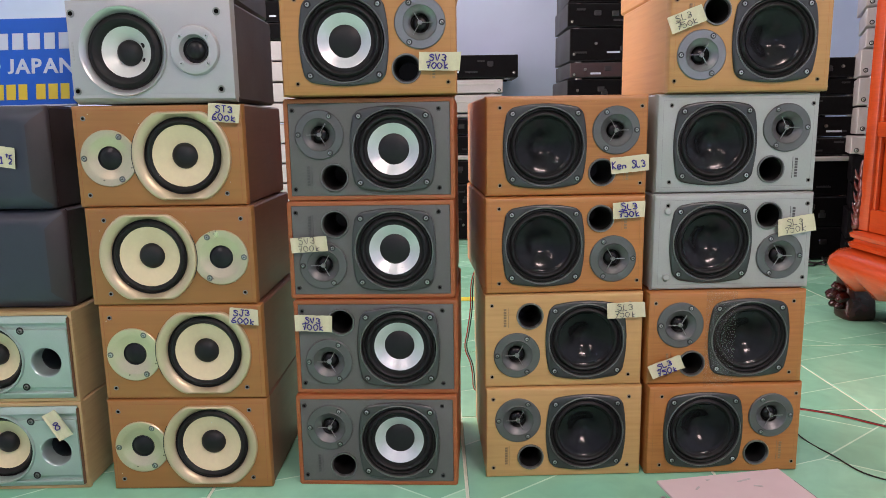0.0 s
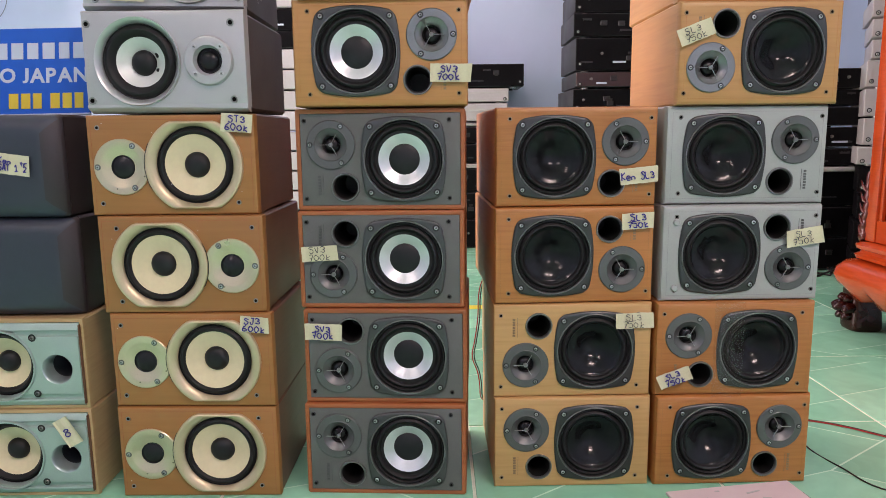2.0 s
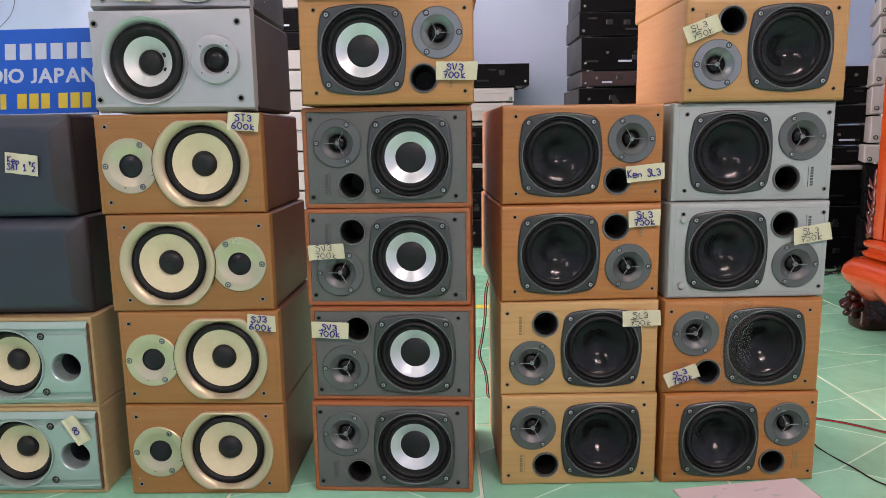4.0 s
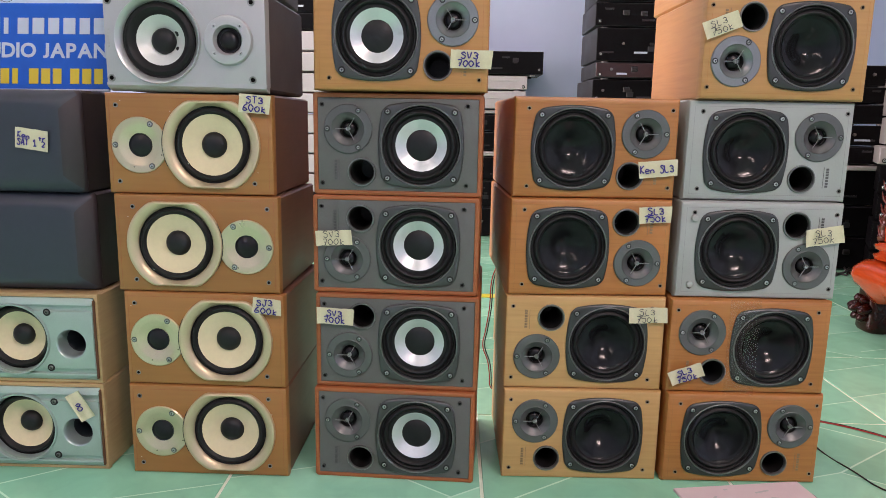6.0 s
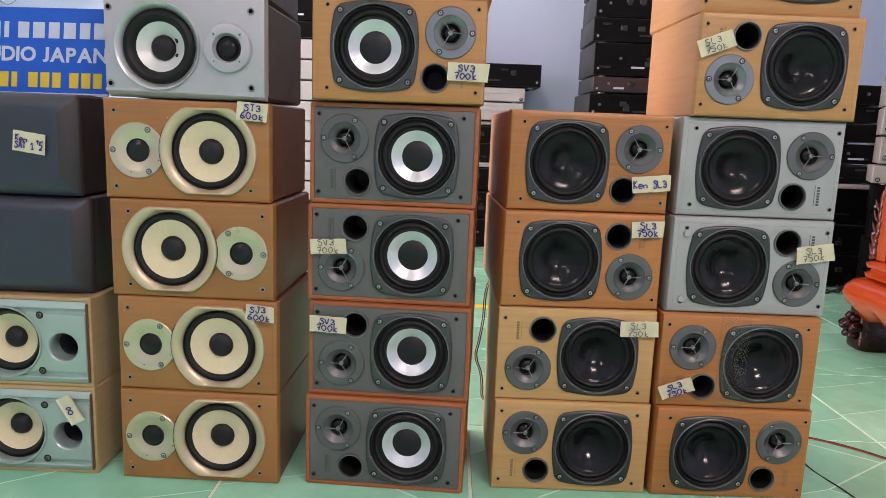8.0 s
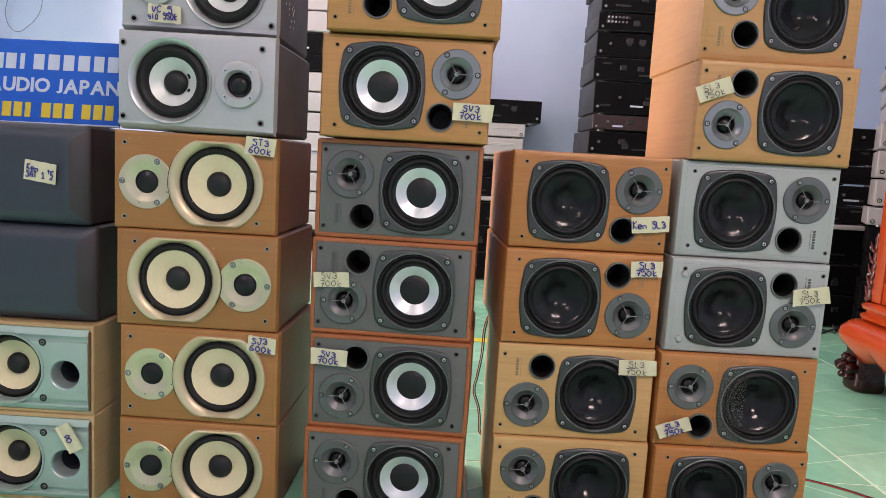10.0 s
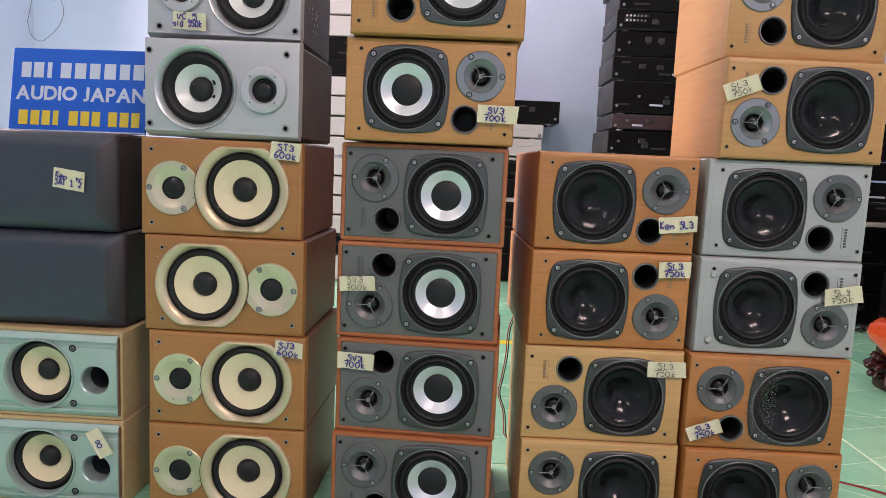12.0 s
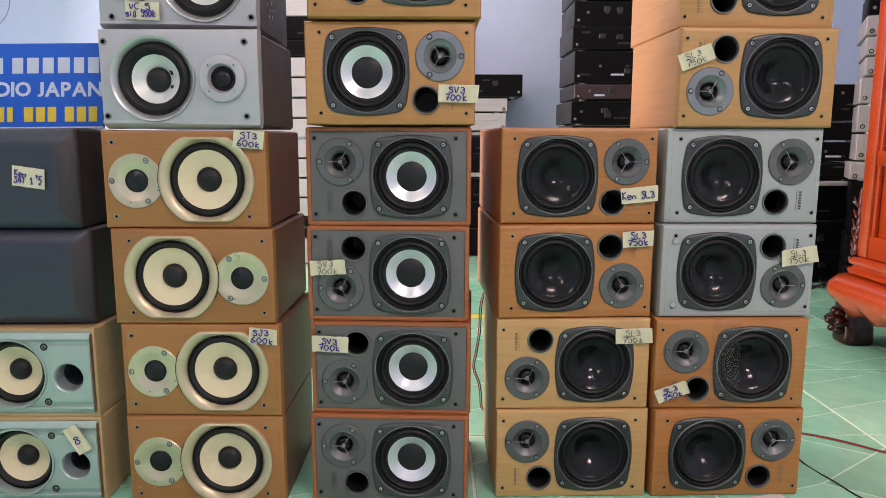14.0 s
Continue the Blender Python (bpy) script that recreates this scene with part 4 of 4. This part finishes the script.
D_ROWS = [(0.4710, 1.1091, 1.5, "cherry_vinyl", -1, 1, "cherry wood speaker with glossy black cone on the floor"),
          (0.4674, 1.1124, 0.6, "cherry_vinyl", 1, 1, "cherry wood speaker with clear tape and a tag"),
          (0.4735, 1.1232, 0.9, "silver_vinyl", -1, -1, "silver grey speaker with black cone and tag"),
          (0.4775, 1.1353, 0.6, "silver_vinyl", -1, 1, "silver grey speaker with glossy black cone"),
          (0.4860, 1.1250, 1.2, "honey_vinyl", 1, -1, "honey wood speaker with black cone and tag"),
          (0.4870, 1.1480, 1.4, "honey_vinyl", 1, 1, "honey wood speaker with glossy black cone")]
for k, (x, y, yaw, body, sx, sz, label) in enumerate(D_ROWS):
    sp = bookshelf_speaker(front(x, y, k * KSTEP, KH, yaw), body, body, sx, sz, False, label, GROUP, KW if k < 4 else 0.2570, 0.008 if k == 5 else 0.002 if k == 4 else 0.0)
    if k == 1:
        price_tag(sp, "SL3\n750k", -0.1000, -0.0460, 0.056, 0.024, -20, seed=14, size=0.0155)
        part("tape_strip", block(0.050, 0.0003, KH + 0.004, (-0.0130, -0.0066, 0), 0), "clear_tape", sp, "clear packing tape").visible_shadow = False
    if k == 2:
        for bz in (0.052, -0.056):
            part("rubber_bumper", turned([(0.0056, 0.0), (0.0056, 0.0030), (0.0044, 0.0046), (0.0015, 0.0050)], n=18, tip=True), "silver_vinyl", sp, "small clear rubber bumper", at=pose(-0.1080, 0.0, bz))
        price_tag(sp, "SL3\n750k", 0.0990, 0.0270, 0.060, 0.028, -9, seed=15, ink="grey_ink")
    if k == 4:
        price_tag(sp, "SL3\n750k", -0.1050, 0.0310, 0.056, 0.026, -21, seed=16, ink="grey_ink")

# ---------------------------------------------------------------- shop sign on the dark pair
sign = empty("shop_sign", pose(-0.7225, 1.190, 0.6302, -10, -0.6, 0), "blue shop sign with white and yellow lettering", "sign")
part("board", block(0.242, 0.006, 0.146, (0.002, 0, 0.0730), 0.001, 1), "blue_board", sign)
part("edge_strip", block(0.246, 0.0066, 0.003, (0, 0, 0.0012), 0.0004, 1), "board_white", sign)


def sign_word(text, x0, x1, z, cap):
    """A word in heavy capitals that fills x0 to x1, each letter a part."""
    pieces, total = [], 0.0
    for char in text:
        cu = bpy.data.curves.new("letter", "FONT")
        cu.body, cu.size, cu.offset, cu.extrude, cu.resolution_u = char, 1.0, 0.030, 0.008, 3
        tmp = bpy.data.objects.new("tmp", cu)
        me = bpy.data.meshes.new_from_object(tmp)
        bpy.data.objects.remove(tmp), bpy.data.curves.remove(cu)
        xs, ys = [v.co.x for v in me.vertices], [v.co.y for v in me.vertices]
        for v in me.vertices:
            v.co = (v.co.x - min(xs), (v.co.y - min(ys)) / (max(ys) - min(ys)), v.co.z)
        me.materials.clear()
        me.materials.append(MATS["board_white"])
        pieces.append((me, max(xs) - min(xs)))
        total += max(xs) - min(xs)
    gap = 0.055
    k = (x1 - x0) / (total + gap * (len(text) - 1))
    for me, wide in pieces:
        part("letter", me, "board_white", sign, at=pose(x0, -0.0034, z, 90, 0, 0) @ Matrix.Diagonal((k, cap, k, 1)))
        x0 += k * (wide + gap)


sign_word("AUDIO", -0.1090, -0.0005, 0.0546, 0.0250)
sign_word("JAPAN", 0.0110, 0.1205, 0.0540, 0.0250)
# a private name and number: one plain bar a character
bars(sign, "board_white", [(x, 0.1075, w * 0.92, 0.0270) for x, w in ((-0.0930, 0.0185), (-0.0710, 0.0195), (-0.0516, 0.0085), (-0.0228, 0.0200), (0.0031, 0.0215), (0.0290, 0.0200), (0.0555, 0.0220), (0.0815, 0.0190), (0.1062, 0.0205))], 0.0034)
bars(sign, "board_yellow", [(x, 0.0238, w * 0.88, 0.0255) for x, w in ((-0.0932, 0.0185), (-0.0725, 0.0175), (-0.0530, 0.0165), (-0.0358, 0.0110), (-0.0042, 0.0180), (0.0160, 0.0175), (0.0355, 0.0165), (0.0652, 0.0175), (0.0855, 0.0175), (0.1052, 0.0165))], 0.0034)

# ---------------------------------------------------------------- stacked audio units at the back
def audio_unit(at, w, d, h, look_of, side, group, label, seed):
    """A hi-fi unit on four feet; its panel carries sockets or knobs."""
    rnd = random.Random(seed)
    u = empty("hifi_unit", at, label, "hi-fi unit", group)
    part("case", block(w, d, h - 0.007, (0, d / 2, (h - 0.007) / 2 + 0.007), 0.003), side, u)
    panel = part("panel", block(w - 0.004, 0.006, h - 0.012, (0, -0.002, h / 2 + 0.0035), 0.0015, 1), look_of, u)
    for fx in (-1, 1):
        for fy in (0.05, d - 0.05):
            part("foot", turned([(0.016, 0), (0.016, 0.006), (0.014, 0.0072)], n=16, tip=True), "steel" if fy < 0.1 else "amp_black", u, at=pose(fx * (w / 2 - 0.05), fy, 0.0073, 90, 0, 0))
    z0 = h / 2 + 0.006
    if look_of == "amp_silver":
        if seed // 57 == 2:
            # Plain grey bar added as a slot line across the panel.
            part("display", block(w * 0.80, 0.003, h * 0.14, (0, -0.006, z0 + h * 0.10), 0.001, 1), "shelf_board", panel)
    else:
        for k in range(rnd.randint(3, 6)):
            x = (-0.40 + 0.80 * (k + rnd.random()) / 6) * w
            kind_of = rnd.random()
            if kind_of < 0.45:
                rim = part("socket_plate", block(0.030, 0.004, 0.022, (x, -0.0065, z0 + rnd.uniform(-0.15, 0.15) * h), 0.002, 1), "amp_trim", panel)
                part("socket_hole", block(0.018, 0.002, 0.012, (x, -0.0082, z0), 0.001, 1), "port_black", rim)
            elif kind_of < 0.8:
                part("label_plate", block(rnd.uniform(0.03, 0.07), 0.002, 0.008, (x, -0.006, z0 + rnd.choice((-0.25, 0.2)) * h), 0, 1), "board_white" if rnd.random() < 0.18 else "amp_trim", panel)
            else:
                part("terminal", turned([(0.006, 0.004), (0.006, 0.014), (0.003, 0.015)], n=12, tip=True), "dark_steel", panel, at=pose(x, 0, z0))
        if rnd.random() < 0.30:
            for k in range(rnd.randint(3, 6)):
                for r in (0, 1):
                    part("jack", turned([(0.0045, 0.004), (0.0045, 0.012), (0.002, 0.012), (0.002, 0.006)], n=12, tip=True), "steel" if k < 3 else "dark_steel", panel, at=pose(-w * 0.40 + 0.016 * k, 0, z0 + 0.016 - 0.020 * r))
    for s in (-1, 1):
        screw(panel, s * (w / 2 - 0.02), z0 - h * 0.3, 0.0055, 0.005)
    return u


def unit_stack(x, y, rows, group, w=0.43, d=0.36, yaw=0.0, z=0.0, seed=0):
    for k, (h, look_of, label) in enumerate(rows):
        rnd = random.Random(seed * 31 + k)
        # Black cases get the lit side tone; stack 6 keeps plain black.
        side = "amp_silver" if look_of == "amp_silver" else "amp_black" if seed == 6 else "amp_side_lit"
        m = pose(x + rnd.uniform(-0.012, 0.012), y + rnd.uniform(-0.008, 0.008), z, 0, 0, yaw + rnd.uniform(-1.2, 1.2))
        audio_unit(m, w, d, h, look_of, side, group, label, seed * 57 + k)
        z += h + 0.0005
    return z


BLACK = ("amp_black", "black hi-fi unit showing its back panel")
MAROON = ("amp_maroon", "black and maroon hi-fi unit in a stack")
SILVER = ("amp_silver", "silver-white hi-fi unit in a stack")
G1, G2, G3, G4 = "dark units by the wall", "silver units by the wall", "dark units beside the rack", "silver units beside the red furniture"
unit_stack(0.79, 3.20, [(0.12, *BLACK), (0.14, *BLACK), (0.15, *BLACK), (0.14, *BLACK), (0.125, *BLACK), (0.108, *BLACK), (0.072, *MAROON), (0.146, *BLACK), (0.104, *BLACK), (0.110, *BLACK), (0.082, *BLACK), (0.10, *BLACK), (0.12, *BLACK)], G1, seed=1)
top = unit_stack(0.100, 3.64, [(0.15, *BLACK), (0.14, *BLACK), (0.12, *BLACK), (0.030, *SILVER), (0.098, *BLACK), (0.085, *BLACK), (0.024, *SILVER), (0.095, *SILVER), (0.075, *SILVER)], G2, d=0.28, seed=2)
audio_unit(pose(0.185, 3.63, top, 0, 0, 0), 0.43, 0.28, 0.118, "amp_black", "amp_side_lit", G2, "low black hi-fi unit on silver ones", 77)
unit_stack(-0.790, 3.40, [(0.13, *SILVER), (0.10, *BLACK)] + [(0.095, *SILVER)] * 8 + [(0.08, *BLACK), (0.10, *BLACK), (0.10, *SILVER), (0.10, *SILVER)], G2, seed=3)
unit_stack(1.56, 2.95, [(0.14, *BLACK), (0.13, *BLACK), (0.15, *BLACK)], G3, seed=4, d=0.34)
shelf = part("shelf_board", block(0.95, 0.42, 0.018, (1.75, 3.13, 0.432), 0.002), "shelf_board")
tagged(shelf, "thin grey shelf board between stacked units", "shelf")
unit_stack(1.56, 2.95, [(0.075, *BLACK), (0.088, *BLACK), (0.082, *BLACK), (0.070, *BLACK), (0.085, *BLACK)], G3, seed=5, d=0.34, z=0.4412)
unit_stack(1.806, 2.66, [(0.115, *BLACK), (0.12, *BLACK), (0.105, *BLACK), (0.11, *BLACK), (0.075, *SILVER), (0.110, *SILVER), (0.110, *SILVER), (0.105, *SILVER), (0.075, *SILVER), (0.075, *SILVER), (0.08, *SILVER), (0.1, *BLACK)], G4, seed=6, yaw=-26)

# ---------------------------------------------------------------- red lacquered furniture
furn = empty("altar_cabinet", pose(1.153, 2.107, 0, 0, 0, -90), "orange-red lacquered carved wooden cabinet on paw feet", "cabinet")


def moulding(prof, x0, x1, y0, y1, corner=0.05, scallop=0.0):
    """A moulding round the front and the west end: prof holds (out, z) pairs; the lower edge may be scalloped."""
    loops = []
    cx, cy = x0 + corner, y0 + corner
    for i in range(121):
        x = x1 + (cx - x1) * i / 120
        dip = scallop * abs(math.sin((x - cx) * 27))
        loops.append([(x, y0 - o, z - (dip if k < 2 else 0.4 * dip if k == 2 else 0)) for k, (o, z) in enumerate(prof)])
    for i in range(1, 9):
        a = radians(270 - 90 * i / 8)
        loops.append([(cx + (corner + o) * math.cos(a), cy + (corner + o) * math.sin(a), z) for o, z in prof])
    loops.append([(x0 - o, y1, z) for o, z in prof])
    return loft(loops, close=False)


part("base_apron", moulding([(0.020, 0.124), (0.058, 0.126), (0.078, 0.142), (0.088, 0.166), (0.082, 0.186), (0.062, 0.204), (0.024, 0.214), (-0.06, 0.217)], 0.046, 1.0, 0.090, 0.55, 0.03, 0.024), "red_lacquer", furn, smooth=60)
part("step", moulding([(0.0, 0.219), (0.030, 0.221), (0.034, 0.231), (0.020, 0.237), (0.018, 0.245), (0.030, 0.250), (0.033, 0.260), (0.020, 0.267), (-0.06, 0.269)], 0.058, 1.0, 0.081, 0.55, 0.025), "red_lacquer", furn, smooth=50)
part("core", block(0.90, 0.44, 0.088, (0.56, 0.33, 0.172), 0.004), "red_lacquer", furn)
part("post", block(0.050, 0.075, 1.30, (0.082, 0.1145, 0.269 + 0.65), 0.006), "red_lacquer", furn)
part("back_panel", block(0.85, 0.02, 1.26, (0.532, 0.108, 0.269 + 0.63), 0.002), "red_lacquer", furn)
for z, h in ((0.303, 0.066), (0.562, 0.044), (0.80, 0.044), (1.05, 0.044), (1.40, 0.044)):
    part("rail", block(0.85, 0.026, h, (0.532, 0.093, z), 0.005), "red_lacquer", furn)
    part("bead", block(0.85, 0.006, 0.008, (0.532, 0.0985, z - h / 2 - 0.004), 0.002), "red_lacquer", furn)
part("stile", block(0.014, 0.012, 1.24, (0.114, 0.0915, 0.269 + 0.63), 0.003), "red_lacquer", furn)
part("end_panel", block(0.02, 0.42, 1.26, (0.082, 0.36, 0.269 + 0.63), 0.002), "red_lacquer", furn)
# carved bracket climbing the outer edge of the post
loops = []
for i in range(61):
    t = i / 60
    z = 0.270 + 0.200 * t
    fat = (1 - 0.55 * t) * (1 + 0.30 * abs(math.sin(t * 22)))
    cx = 0.053 - 0.006 * math.sin(t * 9) * (1 - t)
    loops.append([(cx + 0.015 * fat * math.cos(b), 0.082 + 0.012 * fat * math.sin(b), z + 0.006 * math.cos(b)) for b in [2 * math.pi * j / 14 for j in range(14)]])
part("carved_bracket", loft(loops, cap_first=True, cap_last=True), "carved_lacquer", furn, "dark red carved leaf bracket", smooth=60)
for k in range(5):
    loops = []
    for i in range(13):
        t = i / 12
        th = 0.0045 * math.sin(math.pi * (0.12 + 0.84 * t))
        c = Vector((0.066 - 0.030 * t, 0.070, 0.285 + 0.033 * k + 0.030 * t * t))
        loops.append([(c.x + th * math.cos(b), c.y + th * math.sin(b), c.z + 0.3 * th * math.sin(b)) for b in [2 * math.pi * j / 8 for j in range(8)]])
    part("leaf_rib", loft(loops, cap_first=True, cap_last=True), "carved_lacquer", furn, smooth=60)


def paw_foot(parent, x, y):
    """A lacquered lion paw: a rounded shin over four toes."""
    sec = [(0.040, 0.150, 0.0), (0.042, 0.105, 0.002), (0.043, 0.080, 0.004), (0.045, 0.050, 0.006), (0.047, 0.022, 0.006), (0.047, 0.008, 0.006), (0.043, 0.0005, 0.006)]
    loops = []
    for r, z, o in sec:
        loops.append([(x + o + r * math.copysign(abs(math.cos(b)) ** 0.5, math.cos(b)), y + o + r * math.copysign(abs(math.sin(b)) ** 0.5, math.sin(b)), z) for b in [2 * math.pi * j / 28 for j in range(28)]])
    f = part("paw_foot", loft(loops, cap_first=True, cap_last=True), "dark_lacquer", parent, "dark red carved paw foot", smooth=60)
    for k in range(4):
        for lev in range(3):
            a = radians(182 + 34 * k + 12 * (lev % 2))
            out = (0.060, 0.068, 0.056)[lev]
            rx = (0.017, 0.019, 0.016)[lev]
            bm = bmesh.new()
            bmesh.ops.create_uvsphere(bm, u_segments=14, v_segments=9, radius=1)
            bmesh.ops.transform(bm, matrix=Matrix.Translation((x + 0.004 + (out - 0.014) * math.cos(a), y + 0.004 + (out - 0.014) * math.sin(a), 0.046 + 0.023 * lev)) @ Matrix.Rotation(a, 4, "Z") @ Matrix.Rotation(0.5 - 0.3 * lev, 4, "Y") @ Matrix.Diagonal((rx * 1.5, rx * 0.95, rx * 0.80, 1)), verts=bm.verts)
            part("toe", bm, "dark_lacquer", f, smooth=80)
    return f


paw_foot(furn, 0.050, 0.086)
paw_foot(furn, 0.94, 0.086)
paw_foot(furn, 0.050, 0.49)

# ---------------------------------------------------------------- pink-topped chassis on the floor
ch = empty("equipment_chassis", pose(0.293, 0.902, 0, 0, 0, 9.0), "open equipment chassis with pale pink metal lid", "electronics")
part("lid", block(0.185, 0.30, 0.004, (0.0925, -0.15, 0.098), 0.0008, 1), "pink_panel", ch, "pale pink painted metal lid with scuffs")
for x, y, w, t in ((0.118, -0.022, 0.022, 12), (0.128, -0.040, 0.012, -20), (0.070, -0.012, 0.006, 5), (0.045, -0.03, 0.010, 40)):
    part("scuff", block(w, 0.003, 0.0004, (x, y, 0.1001), 0, turn=radians(t)), "shelf_board", ch)
part("base_plate", block(0.175, 0.28, 0.004, (0.0925, -0.15, 0.012), 0.0008, 1), "steel", ch)
for x, y in ((0.02, -0.02), (0.165, -0.02), (0.02, -0.28), (0.165, -0.28)):
    part("corner_post", block(0.012, 0.012, 0.082, (x, y, 0.055), 0.001, 1), "steel", ch)
    part("foot", turned([(0.012, 0), (0.012, 0.009), (0.010, 0.010)], n=14, tip=True), "amp_black", ch, at=pose(x, y, 0.0102, 90, 0, 0))
part("heat_sink", block(0.10, 0.16, 0.05, (0.09, -0.15, 0.045), 0.002, 1), "dark_steel", ch)
part("side_bracket", block(0.006, 0.090, 0.030, (-0.003, -0.070, 0.076), 0.001, 1), "steel", ch)
part("side_bracket", block(0.006, 0.075, 0.010, (0.196, -0.055, 0.085), 0.001, 1), "dark_steel", ch)

# ---------------------------------------------------------------- cables
def cable(name, pts, r, material, label):
    cu = bpy.data.curves.new(name, "CURVE")
    cu.dimensions, cu.bevel_depth, cu.bevel_resolution, cu.resolution_u, cu.use_fill_caps = "3D", r, 2, 6, True
    s = cu.splines.new("BEZIER")
    s.bezier_points.add(len(pts) - 1)
    for b, p in zip(s.bezier_points, pts):
        b.co, b.handle_left_type, b.handle_right_type = p, "AUTO", "AUTO"
    tmp = bpy.data.objects.new("tmp", cu)
    me = bpy.data.meshes.new_from_object(tmp)
    bpy.data.objects.remove(tmp), bpy.data.curves.remove(cu)
    me.materials.clear()
    me.materials.append(MATS[material])
    me.shade_smooth()
    return tagged(part(name, me, material), label, "cable")


cable("speaker_cable", [(0.60, 1.36, 0.02), (0.74, 1.365, 0.002), (0.79, 1.335, 0.0022), (0.87, 1.265, 0.0022), (1.0, 1.20, 0.0022), (1.3, 1.16, 0.0022)], 0.0013, "cable_red", "red speaker wire lying on the floor")
cable("speaker_cable", [(0.60, 1.364, 0.024), (0.742, 1.369, 0.0022), (0.792, 1.340, 0.0022), (0.872, 1.2695, 0.0022), (1.0, 1.2045, 0.0022), (1.3, 1.1645, 0.0022)], 0.0013, "cable_black", "black speaker wire lying on the floor")
cable("speaker_cable", [(0.61, 1.34, 0.05), (0.655, 1.285, 0.02), (0.672, 1.235, 0.002), (0.69, 1.16, 0.002), (0.715, 1.085, 0.002), (0.80, 1.05, 0.002), (1.0, 1.06, 0.002)], 0.0014, "cable_black", "thin black speaker wire on the floor")
for dx, mt in ((0.0, "cable_red"), (0.004, "cable_black")):
    cable("speaker_cable", [(0.076 + dx, 1.462, 0.300), (0.064 + dx, 1.470, 0.262), (0.060 + dx, 1.470, 0.195), (0.053 + dx, 1.468, 0.147), (0.048 + dx, 1.466, 0.115), (0.060 + dx, 1.466, 0.077), (0.064 + dx, 1.466, 0.050), (0.067 + dx, 1.468, 0.020), (0.085 + dx, 1.495, 0.002)], 0.0013, mt, "twisted speaker wire hanging behind a stack")
cable("wall_wire", [(-2.350, 3.945, 1.950), (-2.297, 3.590, 1.372), (-2.320, 3.590, 1.275), (-2.330, 3.590, 1.211), (-2.281, 3.590, 1.133), (-2.215, 3.590, 1.162), (-2.144, 3.590, 1.269), (-2.163, 3.590, 1.374), (-2.260, 3.945, 1.950)], 0.0017, "cable_grey", "thin grey wire loop hanging on the wall")
cable("wall_wire", [(-2.330, 3.945, 1.600), (-2.264, 3.609, 1.372), (-2.262, 3.590, 1.362), (-2.182, 3.590, 1.338), (-2.124, 3.628, 1.420), (-2.240, 3.945, 1.700)], 0.0014, "cable_grey", "thin grey wire hanging on the wall")
for k in range(4):
    rnd = random.Random(90 + k)
    cable("power_cord", [(1.40 + 0.1 * k + rnd.uniform(-0.08, 0.08), 2.86 + rnd.uniform(-0.10, 0.05), 0.004 + 0.02 * rnd.random() * (j % 2)) for j in range(7)], 0.004, "cable_black", "tangled black power cord on the floor")

# yellow floor tape
tape = part("floor_tape", block(1.1, 0.05, 0.0012, (0.25, 2.36, 0.0008), 0), "yellow_tape", smooth=0)
tagged(tape, "yellow tape stuck across the floor", "tape")

# ceiling tube lamps, out of view, the last one added as fill
for tx, ty, ta, power in TUBES:
    lamp = empty("tube_lamp", pose(tx, ty, RH - 0.002, 0, 0, ta), "unseen white fluorescent tube lamp under the ceiling", "lamp", "ceiling tubes")
    part("housing", block(1.24, 0.06, 0.045, (0, 0, -0.024), 0.006), "ceiling_paint", lamp)
    bm = turned([(0.013, -0.58), (0.013, 0.58)], n=16)
    part("tube", bm, "tube_glow", lamp, at=pose(0, 0, -0.070, 0, 0, 90))

# ---------------------------------------------------------------- floor tiles
TILE, TURN = 0.4220, radians(0.4)
tile_mesh = finish(block(TILE - 0.0058, TILE - 0.0058, 0.008, (0, 0, -0.004), 0.0008, 1), "tile", "green_tile", 25)
ux, uy = Vector((math.cos(TURN), math.sin(TURN), 0)), Vector((-math.sin(TURN), math.cos(TURN), 0))
for i in range(-9, 8):
    for j in range(-10, 8):
        c = Vector((0.878, 1.367, 0)) + ux * TILE * (i + 0.5) + uy * TILE * (j + 0.5)
        if X0 + 0.1 < c.x < X1 - 0.1 and Y0 + 0.1 < c.y < Y1 - 0.1:
            part("tile", tile_mesh, "green_tile", floor, at=Matrix.Translation(c) @ Matrix.Rotation(TURN + math.pi / 2 * ((i * 3 + j) % 2) * 2, 4, "Z"))
